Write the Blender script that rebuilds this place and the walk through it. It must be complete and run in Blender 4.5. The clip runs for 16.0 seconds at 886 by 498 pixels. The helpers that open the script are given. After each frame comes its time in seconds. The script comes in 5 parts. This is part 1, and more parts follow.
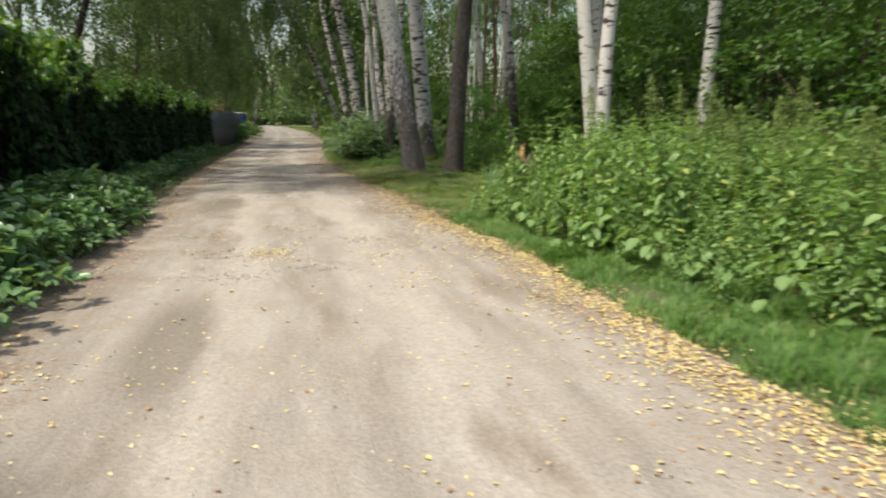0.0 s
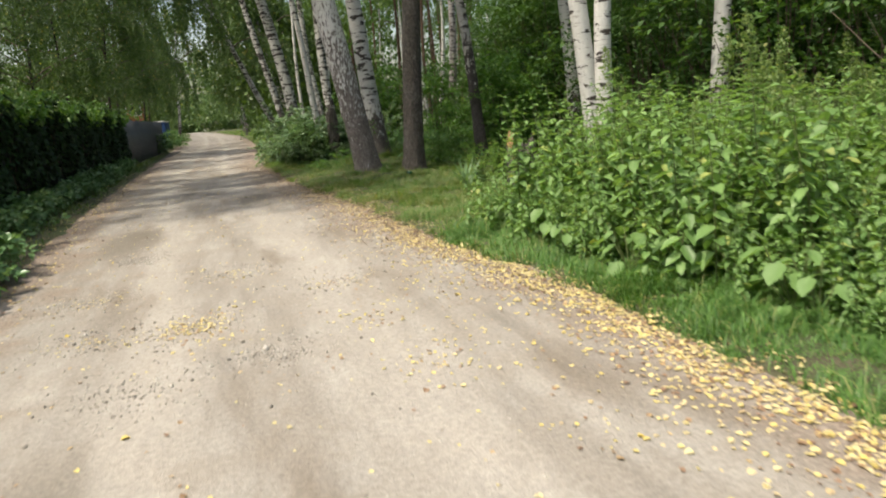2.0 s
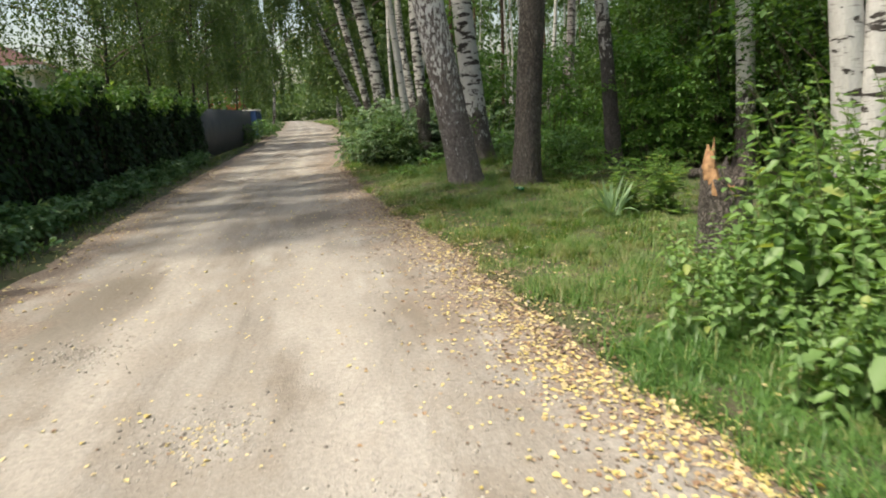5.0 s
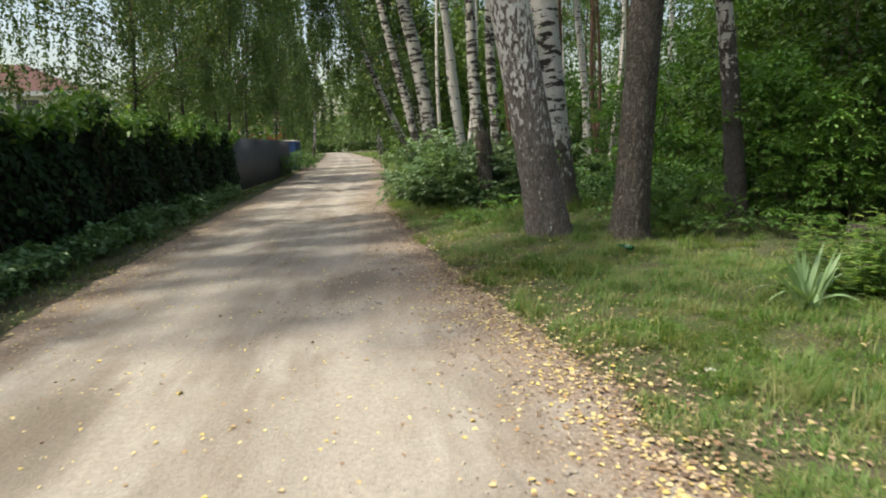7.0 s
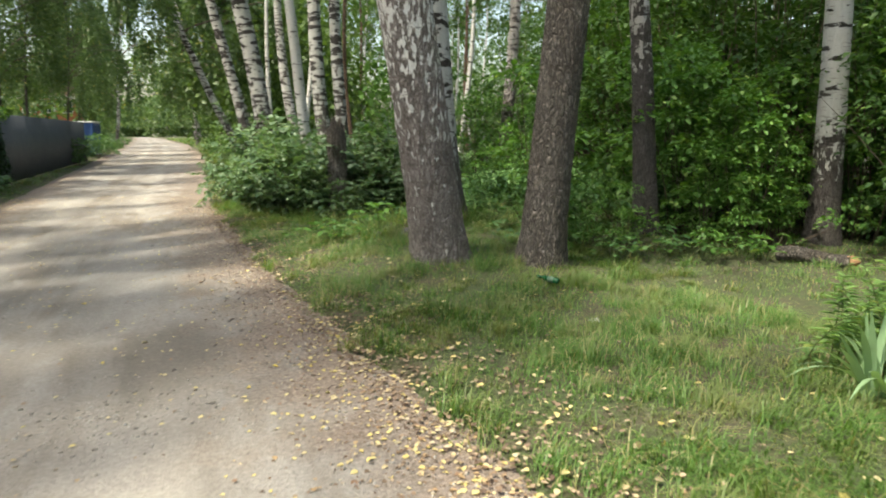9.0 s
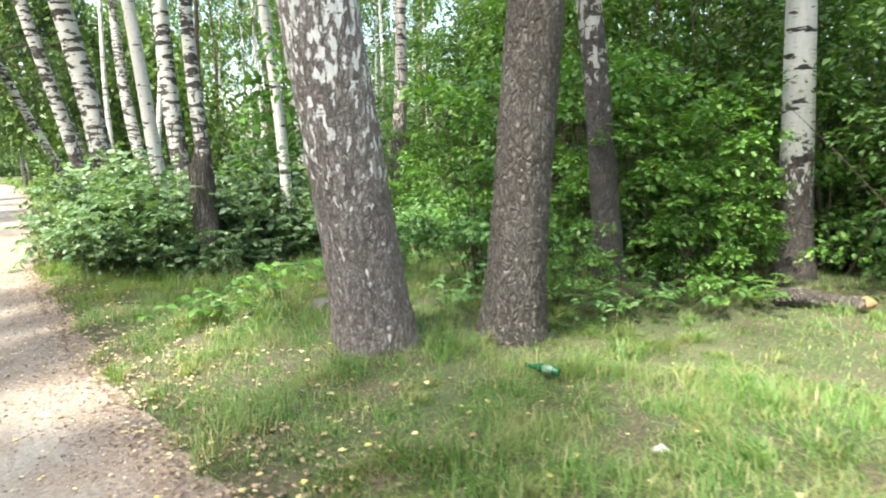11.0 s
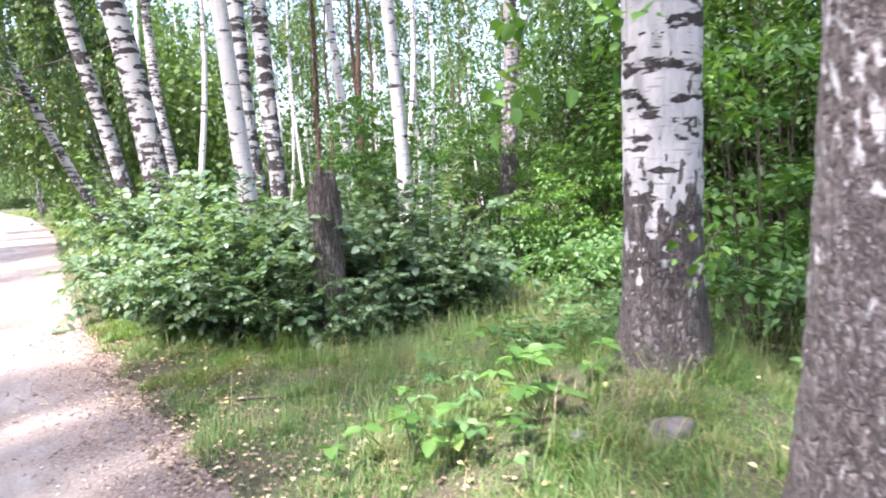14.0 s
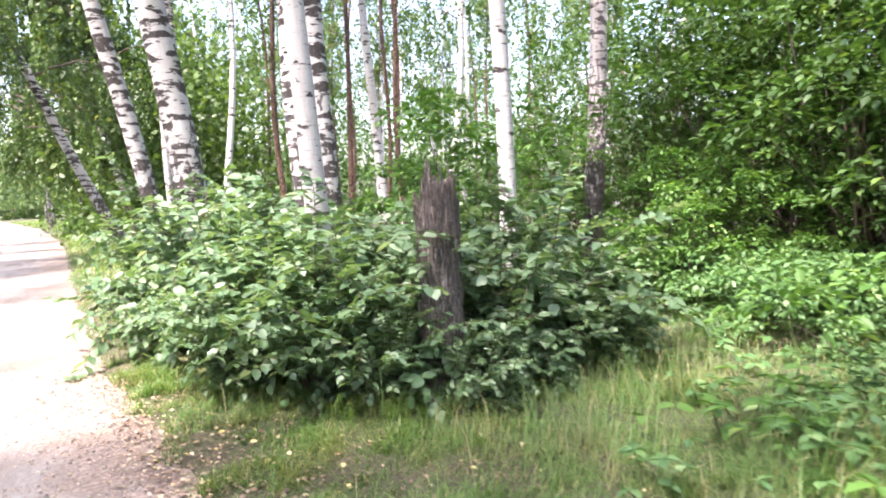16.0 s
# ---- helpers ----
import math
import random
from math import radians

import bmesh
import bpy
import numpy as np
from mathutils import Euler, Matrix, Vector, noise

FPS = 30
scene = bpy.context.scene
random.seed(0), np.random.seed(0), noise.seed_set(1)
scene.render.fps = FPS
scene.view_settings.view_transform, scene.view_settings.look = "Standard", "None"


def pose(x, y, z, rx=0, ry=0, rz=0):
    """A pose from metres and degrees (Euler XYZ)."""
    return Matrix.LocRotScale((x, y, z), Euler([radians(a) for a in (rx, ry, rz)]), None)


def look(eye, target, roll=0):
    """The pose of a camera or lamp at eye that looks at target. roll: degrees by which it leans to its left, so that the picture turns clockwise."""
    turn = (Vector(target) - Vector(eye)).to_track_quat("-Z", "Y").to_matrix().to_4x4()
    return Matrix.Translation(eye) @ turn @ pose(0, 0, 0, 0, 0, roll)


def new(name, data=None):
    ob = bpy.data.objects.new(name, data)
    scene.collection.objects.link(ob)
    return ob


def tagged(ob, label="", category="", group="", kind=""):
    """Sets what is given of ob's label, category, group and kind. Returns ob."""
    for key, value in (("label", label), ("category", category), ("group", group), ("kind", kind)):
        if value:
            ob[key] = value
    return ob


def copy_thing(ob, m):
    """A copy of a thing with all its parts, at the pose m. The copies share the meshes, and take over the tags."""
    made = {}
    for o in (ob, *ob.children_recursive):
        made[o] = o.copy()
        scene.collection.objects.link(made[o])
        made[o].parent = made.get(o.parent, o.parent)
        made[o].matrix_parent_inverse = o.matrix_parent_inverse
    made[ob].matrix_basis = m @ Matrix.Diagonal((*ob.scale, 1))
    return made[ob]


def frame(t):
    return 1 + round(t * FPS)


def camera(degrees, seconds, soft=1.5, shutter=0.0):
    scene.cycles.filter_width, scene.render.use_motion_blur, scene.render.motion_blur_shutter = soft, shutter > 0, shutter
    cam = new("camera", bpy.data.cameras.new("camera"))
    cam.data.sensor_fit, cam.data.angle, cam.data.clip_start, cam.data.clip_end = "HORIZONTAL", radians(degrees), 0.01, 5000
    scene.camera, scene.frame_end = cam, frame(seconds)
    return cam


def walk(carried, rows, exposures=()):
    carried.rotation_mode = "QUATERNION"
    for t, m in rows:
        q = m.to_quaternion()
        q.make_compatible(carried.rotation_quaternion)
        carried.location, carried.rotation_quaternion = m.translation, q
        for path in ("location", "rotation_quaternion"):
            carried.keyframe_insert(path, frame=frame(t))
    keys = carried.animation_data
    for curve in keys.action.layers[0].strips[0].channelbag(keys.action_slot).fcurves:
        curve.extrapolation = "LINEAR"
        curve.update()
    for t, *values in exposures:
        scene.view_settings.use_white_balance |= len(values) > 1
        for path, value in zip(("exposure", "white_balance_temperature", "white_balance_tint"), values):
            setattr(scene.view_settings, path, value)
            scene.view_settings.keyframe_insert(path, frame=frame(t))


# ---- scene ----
cam = camera(68.1, 16.0, soft=1.9, shutter=0.4)
METRES, EYE, TILT, LEAN, TURN = 19.5, 1.5, -11.0, 0.0, -12.0
ROWS = [
    (0.0, 0.0, 0.0, 0.0, -0.0, 0.0, 0.0),
    (0.5, -0.0077, 0.03, 0.0049, 5.06, -0.62, 1.49),
    (1.0, -0.0133, 0.0655, 0.0113, 2.27, -1.91, 2.05),
    (1.5, -0.0192, 0.0978, 0.0168, 3.5, -2.6, 1.08),
    (2.0, -0.0256, 0.1287, 0.0242, -4.77, -1.11, 5.57),
    (2.5, -0.0288, 0.1602, 0.0323, -0.6, 0.66, 4.18),
    (3.0, -0.0299, 0.1913, 0.0393, -4.26, 1.07, 5.51),
    (3.5, -0.0264, 0.227, 0.0453, -2.69, 0.6, 0.23),
    (6.0, -0.0501, 0.3936, 0.0774, 4.58, -0.34, 2.9),
    (6.5, -0.0621, 0.4248, 0.0839, 5.06, 1.41, 2.84),
    (7.0, -0.0694, 0.4582, 0.0906, 6.0, 1.8, 1.46),
    (7.5, -0.0789, 0.4877, 0.0959, -0.5, 1.62, 2.87),
    (8.0, -0.0856, 0.522, 0.1019, -3.88, 0.85, 3.76),
    (10.5, -0.0998, 0.6641, 0.134, -17.96, 0.56, 5.96),
    (11.0, -0.1065, 0.691, 0.1392, -20.51, 2.33, 5.9),
    (11.5, -0.1148, 0.7189, 0.1443, -18.52, 2.72, 5.26),
    (12.0, -0.1239, 0.7473, 0.1518, -10.77, 5.02, 4.6),
    (12.5, -0.1371, 0.7731, 0.1563, -16.17, 5.54, 7.48),
    (13.0, -0.1449, 0.8014, 0.1613, -13.92, 6.66, 7.73),
    (13.5, -0.1536, 0.8281, 0.1665, -18.53, 6.53, 6.98),
    (14.0, -0.1598, 0.8542, 0.1701, -19.75, 4.64, 6.61),
    (14.5, -0.1644, 0.8782, 0.1767, -15.93, 6.18, 5.96),
    (15.0, -0.1718, 0.9028, 0.1809, -25.28, 5.81, 8.26),
    (15.5, -0.178, 0.9315, 0.1839, -21.34, 5.65, 6.75),
    (16.0, -0.1824, 0.9569, 0.1899, -19.29, 5.92, 6.02),
]
GAPS = [
    (3.7, look((0.501, 4.735, 1.534), (0.882, 6.664, 1.165), -0.3)),
    (5.8, look((0.694, 7.562, 1.544), (0.984, 9.493, 1.110), -4.4)),
    (8.2, look((0.491, 10.740, 1.531), (1.044, 12.631, 1.191), -1.8)),
    (10.3, look((0.794, 13.132, 1.565), (1.761, 14.835, 1.159), -1.8)),
]
STEPS = [(t, pose(0, 0, EYE, TILT, LEAN, TURN) @ pose(METRES * x, METRES * y, METRES * z, 90 + pitch, roll, yaw)) for t, x, y, z, yaw, pitch, roll in ROWS]
EXPOSURES = [(0.0, 0.55, 7100, 7), (3.5, 0.65, 7100, 7), (6.0, 0.65, 7100, 7), (8.0, 0.78, 7100, 5), (10.5, 2.0, 6800, 3), (12.0, 2.45, 6400, 14), (14.0, 2.4, 6000, 27), (15.0, 2.45, 6150, 24), (16.0, 2.5, 6400, 26)]
walk(cam, sorted(STEPS + GAPS, key=lambda row: row[0]), EXPOSURES)


# ---- sky and sun ----
SUN_ELEVATION, SUN_AZIMUTH = radians(63), radians(-108)   # azimuth clockwise from +y
world = bpy.data.worlds.new("sky")
scene.world = world
world.use_nodes = True
wn = world.node_tree
wn.nodes.clear()
sky = wn.nodes.new("ShaderNodeTexSky")
sky.sky_type = "NISHITA"
sky.sun_disc = False
sky.sun_elevation = SUN_ELEVATION
sky.sun_rotation = SUN_AZIMUTH
sky.air_density = 1.2
sky.dust_density = 4.0
sky.ozone_density = 0.5
back = wn.nodes.new("ShaderNodeBackground")
back.inputs["Strength"].default_value = 0.15
wout = wn.nodes.new("ShaderNodeOutputWorld")
wn.links.new(sky.outputs[0], back.inputs[0])
wn.links.new(back.outputs[0], wout.inputs[0])
sun = new("sun", bpy.data.lights.new("sun", "SUN"))
sun.data.energy = 3.2
sun.data.angle = radians(3.0)
sun.data.color = (1.0, 0.95, 0.86)
sun_from = Vector((math.sin(SUN_AZIMUTH) * math.cos(SUN_ELEVATION), math.cos(SUN_AZIMUTH) * math.cos(SUN_ELEVATION), math.sin(SUN_ELEVATION)))
sun.matrix_world = look(sun_from * 60, (0, 0, 0))

# ---- materials ----
def shader(name):
    m = bpy.data.materials.new(name)
    m.use_nodes = True
    nt = m.node_tree
    nt.nodes.clear()
    o = nt.nodes.new("ShaderNodeOutputMaterial")
    b = nt.nodes.new("ShaderNodeBsdfPrincipled")
    nt.links.new(b.outputs[0], o.inputs[0])
    return m, nt, b, o


def put(nt, kind, **values):
    n = nt.nodes.new(kind)
    for k, v in values.items():
        n.inputs[k.replace("_", " ")].default_value = v
    return n


def noise_tex(nt, vector, scale, detail=4.0, rough=0.55, twist=0.0):
    n = put(nt, "ShaderNodeTexNoise", Scale=scale, Detail=detail, Roughness=rough, Distortion=twist)
    if vector is not None:
        nt.links.new(vector, n.inputs["Vector"])
    return n.outputs["Fac"]


def ramp(nt, fac, *stops):
    r = nt.nodes.new("ShaderNodeValToRGB")
    e = r.color_ramp.elements
    while len(e) < len(stops):
        e.new(0.5)
    for el, (p, c) in zip(e, stops):
        el.position = p
        el.color = (*c, 1) if len(c) == 3 else c
    nt.links.new(fac, r.inputs[0])
    return r.outputs[0]


def level(nt, fac, lo, hi):
    n = put(nt, "ShaderNodeMapRange")
    n.inputs["From Min"].default_value, n.inputs["From Max"].default_value = lo, hi
    nt.links.new(fac, n.inputs["Value"])
    return n.outputs["Result"]


def mixed(nt, fac, a, b, mode="MIX"):
    n = nt.nodes.new("ShaderNodeMix")
    n.data_type, n.blend_type = "RGBA", mode
    for sock, v in ((n.inputs["Factor"], fac), (n.inputs["A"], a), (n.inputs["B"], b)):
        if isinstance(v, (int, float)):
            sock.default_value = v
        elif isinstance(v, tuple):
            sock.default_value = (*v, 1)
        else:
            nt.links.new(v, sock)
    return n.outputs["Result"]


def maths(nt, op, a, b=0.0):
    n = nt.nodes.new("ShaderNodeMath")
    n.operation = op
    for sock, v in zip(n.inputs, (a, b)):
        if isinstance(v, (int, float)):
            sock.default_value = v
        else:
            nt.links.new(v, sock)
    return n.outputs[0]


def stretched(nt, sx, sy, sz):
    c = nt.nodes.new("ShaderNodeTexCoord")
    mp = put(nt, "ShaderNodeMapping")
    mp.inputs["Scale"].default_value = (sx, sy, sz)
    nt.links.new(c.outputs["Object"], mp.inputs["Vector"])
    return mp.outputs[0]


def bumped(nt, b, height, strength=0.5, distance=0.02):
    n = put(nt, "ShaderNodeBump", Strength=strength, Distance=distance)
    nt.links.new(height, n.inputs["Height"])
    nt.links.new(n.outputs[0], b.inputs["Normal"])


def leaf_material(name, dark, light, accent=None, amount=0.05, glow=0.35, rough=0.45, straw=0.0, gloss=0.45):
    """Leaf blade: colour varies leaf by leaf, light passes through."""
    m, nt, b, o = shader(name)
    g = nt.nodes.new("ShaderNodeNewGeometry")
    stops = [(0.0, dark), (0.85, light)]
    if accent:
        stops += [(1.0 - amount, light), (1.0 - amount * 0.6, accent)]
    col = ramp(nt, g.outputs["Random Per Island"], *stops)
    big = noise_tex(nt, stretched(nt, 1, 1, 1), 0.9, 3)
    col = mixed(nt, level(nt, big, 0.3, 0.75), col, (0.8, 0.86, 0.75), "MULTIPLY")
    if straw:
        patch = noise_tex(nt, stretched(nt, 1, 1, 0.3), 2.2, 4, 0.6)
        col = mixed(nt, maths(nt, "MULTIPLY", level(nt, patch, 0.46, 0.66), straw), col, (0.36, 0.31, 0.165))
    nt.links.new(col, b.inputs["Base Color"])
    b.inputs["Roughness"].default_value = rough
    b.inputs["Specular IOR Level"].default_value = gloss
    tr = nt.nodes.new("ShaderNodeBsdfTranslucent")
    nt.links.new(mixed(nt, 1.0, col, (1.0, 1.0, 0.45), "MULTIPLY"), tr.inputs["Color"])
    mx = nt.nodes.new("ShaderNodeMixShader")
    mx.inputs[0].default_value = glow
    nt.links.new(b.outputs[0], mx.inputs[1])
    nt.links.new(tr.outputs[0], mx.inputs[2])
    nt.links.new(mx.outputs[0], o.inputs[0])
    return m


def plate_tex(nt, sx, sz):
    """Bark plates: low along the warped seams between them."""
    P = stretched(nt, sx, sx, sz)
    warp = put(nt, "ShaderNodeTexNoise", Scale=0.8, Detail=3.0)
    nt.links.new(P, warp.inputs["Vector"])
    mixn = nt.nodes.new("ShaderNodeVectorMath")
    mixn.operation = "MULTIPLY_ADD"
    nt.links.new(warp.outputs["Color"], mixn.inputs[0])
    mixn.inputs[1].default_value = (1.5, 1.5, 1.5)
    nt.links.new(P, mixn.inputs[2])
    v = nt.nodes.new("ShaderNodeTexVoronoi")
    v.feature = "DISTANCE_TO_EDGE"
    v.inputs["Scale"].default_value = 1.0
    nt.links.new(mixn.outputs[0], v.inputs["Vector"])
    return v.outputs["Distance"]


def crack_tex(nt, sx, sz):
    """Height above winding furrows in bark: low along the furrows, two sizes of them."""
    lows = []
    for f in (1.0, 2.1):
        n = noise_tex(nt, stretched(nt, sx * f, sx * f, sz * f), 1.0, 3, 0.6)
        lows.append(maths(nt, "MULTIPLY", maths(nt, "ABSOLUTE", maths(nt, "SUBTRACT", n, 0.5)), 2.2 if f == 1.0 else 3.2))
    cross = noise_tex(nt, stretched(nt, sx * 0.6, sx * 0.6, sz * 3.4), 1.0, 3, 0.6)
    cross = maths(nt, "MULTIPLY", maths(nt, "ABSOLUTE", maths(nt, "SUBTRACT", cross, 0.5)), 5.5)
    return maths(nt, "MINIMUM", maths(nt, "MINIMUM", *lows), cross)


def birch_material(name, low, high, white=(0.6, 0.58, 0.56), scarred=0.585, fleck=23, tone=1.0):
    """Birch bark: furrowed and dark up to low metres, white with dark scars above high."""
    m, nt, b, o = shader(name)
    c = nt.nodes.new("ShaderNodeTexCoord")
    sep = nt.nodes.new("ShaderNodeSeparateXYZ")
    nt.links.new(c.outputs["Object"], sep.inputs[0])
    z = sep.outputs["Z"]
    flecks = noise_tex(nt, stretched(nt, fleck, fleck, fleck * 0.41), 1.0, 3, 0.55, 0.15)
    scars = noise_tex(nt, stretched(nt, 3.4, 3.4, 11), 1.0, 5, 0.6, 0.15)
    lines = noise_tex(nt, stretched(nt, 7, 7, 60), 1.0, 2, 0.5)
    fine = noise_tex(nt, stretched(nt, 40, 40, 12), 1.0, 4, 0.65)
    rise = level(nt, z, low, high)
    # share of white bark rises with height
    cover = maths(nt, "ADD", flecks, maths(nt, "MULTIPLY", maths(nt, "SUBTRACT", rise, 0.5), 0.62))
    is_white = level(nt, cover, 0.495, 0.52)
    scar = level(nt, scars, scarred, scarred + 0.022)
    is_white = maths(nt, "MULTIPLY", is_white, maths(nt, "SUBTRACT", 1.0, scar))
    thin = maths(nt, "MULTIPLY", level(nt, lines, 0.62, 0.68), 0.55)
    cracks = maths(nt, "MINIMUM", crack_tex(nt, 14, 5.5), maths(nt, "MULTIPLY", plate_tex(nt, 20, 6), 0.9))
    dark = ramp(nt, fine, (0.3, (0.115, 0.097, 0.09)), (0.52, (0.235, 0.205, 0.193)), (0.75, (0.36, 0.325, 0.31)))
    dark = mixed(nt, level(nt, cracks, 0.0, 0.065), (0.085, 0.069, 0.063), dark)
    blotch = noise_tex(nt, stretched(nt, 3, 3, 2), 1.0, 3)
    dark = mixed(nt, level(nt, blotch, 0.40, 0.62), dark, (0.8, 0.78, 0.77), "MULTIPLY")
    dark = mixed(nt, 1.0, dark, (tone, tone, tone), "MULTIPLY")
    dark = mixed(nt, maths(nt, "MULTIPLY", scar, rise), dark, (0.36, 0.34, 0.33), "MULTIPLY")
    pale = ramp(nt, fine, (0.25, tuple(v * 0.78 for v in white)), (0.7, white))
    pale = mixed(nt, thin, pale, (0.16, 0.13, 0.11))
    nt.links.new(mixed(nt, is_white, dark, pale), b.inputs["Base Color"])
    b.inputs["Roughness"].default_value = 0.75
    rough_h = maths(nt, "ADD", maths(nt, "MULTIPLY", fine, 0.7), maths(nt, "ADD", maths(nt, "MULTIPLY", is_white, 0.45), maths(nt, "MULTIPLY", level(nt, cracks, 0.0, 0.12), maths(nt, "SUBTRACT", 0.8, maths(nt, "MULTIPLY", is_white, 0.75)))))
    bumped(nt, b, rough_h, 0.9, 0.026)
    return m


def bark_material(name, dark, mid, light, sx=16, sz=5):
    m, nt, b, o = shader(name)
    plates = maths(nt, "MINIMUM", crack_tex(nt, sx, sz), maths(nt, "MULTIPLY", plate_tex(nt, sx * 1.7, sz * 1.7), 0.8))
    fine = noise_tex(nt, stretched(nt, 45, 45, 18), 1.0, 5, 0.65)
    big = noise_tex(nt, stretched(nt, 3, 3, 1.5), 1.0, 3)
    col = ramp(nt, fine, (0.3, dark), (0.52, mid), (0.75, light))
    col = mixed(nt, level(nt, plates, 0.0, 0.08), tuple(v * 0.6 for v in dark), col)
    col = mixed(nt, level(nt, big, 0.35, 0.7), col, (0.7, 0.66, 0.62), "MULTIPLY")
    nt.links.new(col, b.inputs["Base Color"])
    b.inputs["Roughness"].default_value = 0.9
    h = maths(nt, "ADD", level(nt, plates, 0.0, 0.15), maths(nt, "MULTIPLY", fine, 0.5))
    bumped(nt, b, h, 1.0, 0.042)
    return m


def plain_material(name, colour, second, scale=6.0, rough=0.7, bump=0.2, metal=0.0):
    m, nt, b, o = shader(name)
    n = noise_tex(nt, stretched(nt, 1, 1, 1), scale, 6, 0.65)
    nt.links.new(ramp(nt, n, (0.3, colour), (0.7, second)), b.inputs["Base Color"])
    b.inputs["Roughness"].default_value = rough
    b.inputs["Metallic"].default_value = metal
    if bump:
        bumped(nt, b, n, bump, 0.01)
    return m


def island_material(name, stops, rough=0.7, glow=0.0):
    """Colour picked piece by piece out of a joined mesh."""
    m, nt, b, o = shader(name)
    g = nt.nodes.new("ShaderNodeNewGeometry")
    col = ramp(nt, g.outputs["Random Per Island"], *stops)
    nt.links.new(col, b.inputs["Base Color"])
    b.inputs["Roughness"].default_value = rough
    if glow:
        tr = nt.nodes.new("ShaderNodeBsdfTranslucent")
        nt.links.new(col, tr.inputs["Color"])
        mx = nt.nodes.new("ShaderNodeMixShader")
        mx.inputs[0].default_value = glow
        nt.links.new(b.outputs[0], mx.inputs[1])
        nt.links.new(tr.outputs[0], mx.inputs[2])
        nt.links.new(mx.outputs[0], o.inputs[0])
    return m


def object_material(name, stops, rough=0.6):
    """Colour picked object by object."""
    m, nt, b, o = shader(name)
    g = nt.nodes.new("ShaderNodeObjectInfo")
    nt.links.new(ramp(nt, g.outputs["Random"], *stops), b.inputs["Base Color"])
    b.inputs["Roughness"].default_value = rough
    return m


def road_material():
    m, nt, b, o = shader("packed_sand")
    c = nt.nodes.new("ShaderNodeTexCoord")
    P = c.outputs["Object"]
    att = nt.nodes.new("ShaderNodeVertexColor")
    att.layer_name = "wear"
    sep = nt.nodes.new("ShaderNodeSeparateColor")
    nt.links.new(att.outputs["Color"], sep.inputs[0])
    edge, rut = sep.outputs[0], sep.outputs[1]
    long = noise_tex(nt, stretched(nt, 3.2, 0.5, 1), 1.0, 5, 0.6)
    mid = noise_tex(nt, P, 1.7, 6, 0.62)
    fine = noise_tex(nt, P, 34, 6, 0.7)
    grit = put(nt, "ShaderNodeTexVoronoi", Scale=75.0)
    nt.links.new(P, grit.inputs["Vector"])
    sand = ramp(nt, long, (0.3, (0.198, 0.179, 0.158)), (0.5, (0.295, 0.272, 0.244)), (0.7, (0.372, 0.349, 0.318)))
    sand = mixed(nt, level(nt, mid, 0.42, 0.68), sand, (0.272, 0.243, 0.21))
    sand = mixed(nt, maths(nt, "MULTIPLY", rut, 0.55), sand, (0.40, 0.372, 0.336))
    damp = noise_tex(nt, stretched(nt, 1.1, 0.28, 1), 1.0, 4, 0.6)
    sand = mixed(nt, maths(nt, "MULTIPLY", level(nt, damp, 0.53, 0.66), 0.85), sand, (0.185, 0.155, 0.125))
    wet = maths(nt, "ADD", sep.outputs[2], maths(nt, "MULTIPLY", maths(nt, "SUBTRACT", long, 0.5), 1.2))
    sand = mixed(nt, maths(nt, "MULTIPLY", level(nt, wet, 0.3, 0.75), 0.75), sand, (0.165, 0.145, 0.12))
    duff = ramp(nt, fine, (0.3, (0.15, 0.115, 0.092)), (0.6, (0.275, 0.225, 0.185)), (0.75, (0.38, 0.325, 0.275)))
    edge_n = maths(nt, "ADD", edge, maths(nt, "MULTIPLY", maths(nt, "SUBTRACT", mid, 0.5), 1.5))
    col = mixed(nt, level(nt, edge_n, 0.3, 0.7), sand, duff)
    col = mixed(nt, level(nt, grit.outputs["Distance"], 0.18, 0.0), col, (0.55, 0.5, 0.44), "OVERLAY")
    col = mixed(nt, 0.55, col, ramp(nt, fine, (0.3, (0.3, 0.3, 0.3)), (0.7, (0.7, 0.7, 0.7))), "OVERLAY")
    nt.links.new(col, b.inputs["Base Color"])
    b.inputs["Roughness"].default_value = 0.95
    b.inputs["Specular IOR Level"].default_value = 0.2
    h = maths(nt, "ADD", maths(nt, "MULTIPLY", mid, 1.5), maths(nt, "ADD", fine, maths(nt, "MULTIPLY", grit.outputs["Distance"], -0.4)))
    bumped(nt, b, h, 0.5, 0.022)
    return m


def ground_material():
    m, nt, b, o = shader("grassy_earth")
    c = nt.nodes.new("ShaderNodeTexCoord")
    P = c.outputs["Object"]
    mid = noise_tex(nt, P, 1.3, 6, 0.65)
    fine = noise_tex(nt, P, 40, 6, 0.7)
    earth = ramp(nt, fine, (0.3, (0.055, 0.042, 0.028)), (0.55, (0.125, 0.098, 0.065)), (0.75, (0.24, 0.195, 0.13)))
    green = ramp(nt, fine, (0.3, (0.035, 0.05, 0.018)), (0.6, (0.085, 0.11, 0.042)), (0.78, (0.18, 0.18, 0.09)))
    nt.links.new(mixed(nt, level(nt, mid, 0.36, 0.58), earth, green), b.inputs["Base Color"])
    b.inputs["Roughness"].default_value = 0.95
    bumped(nt, b, maths(nt, "ADD", mid, fine), 0.8, 0.04)
    return m


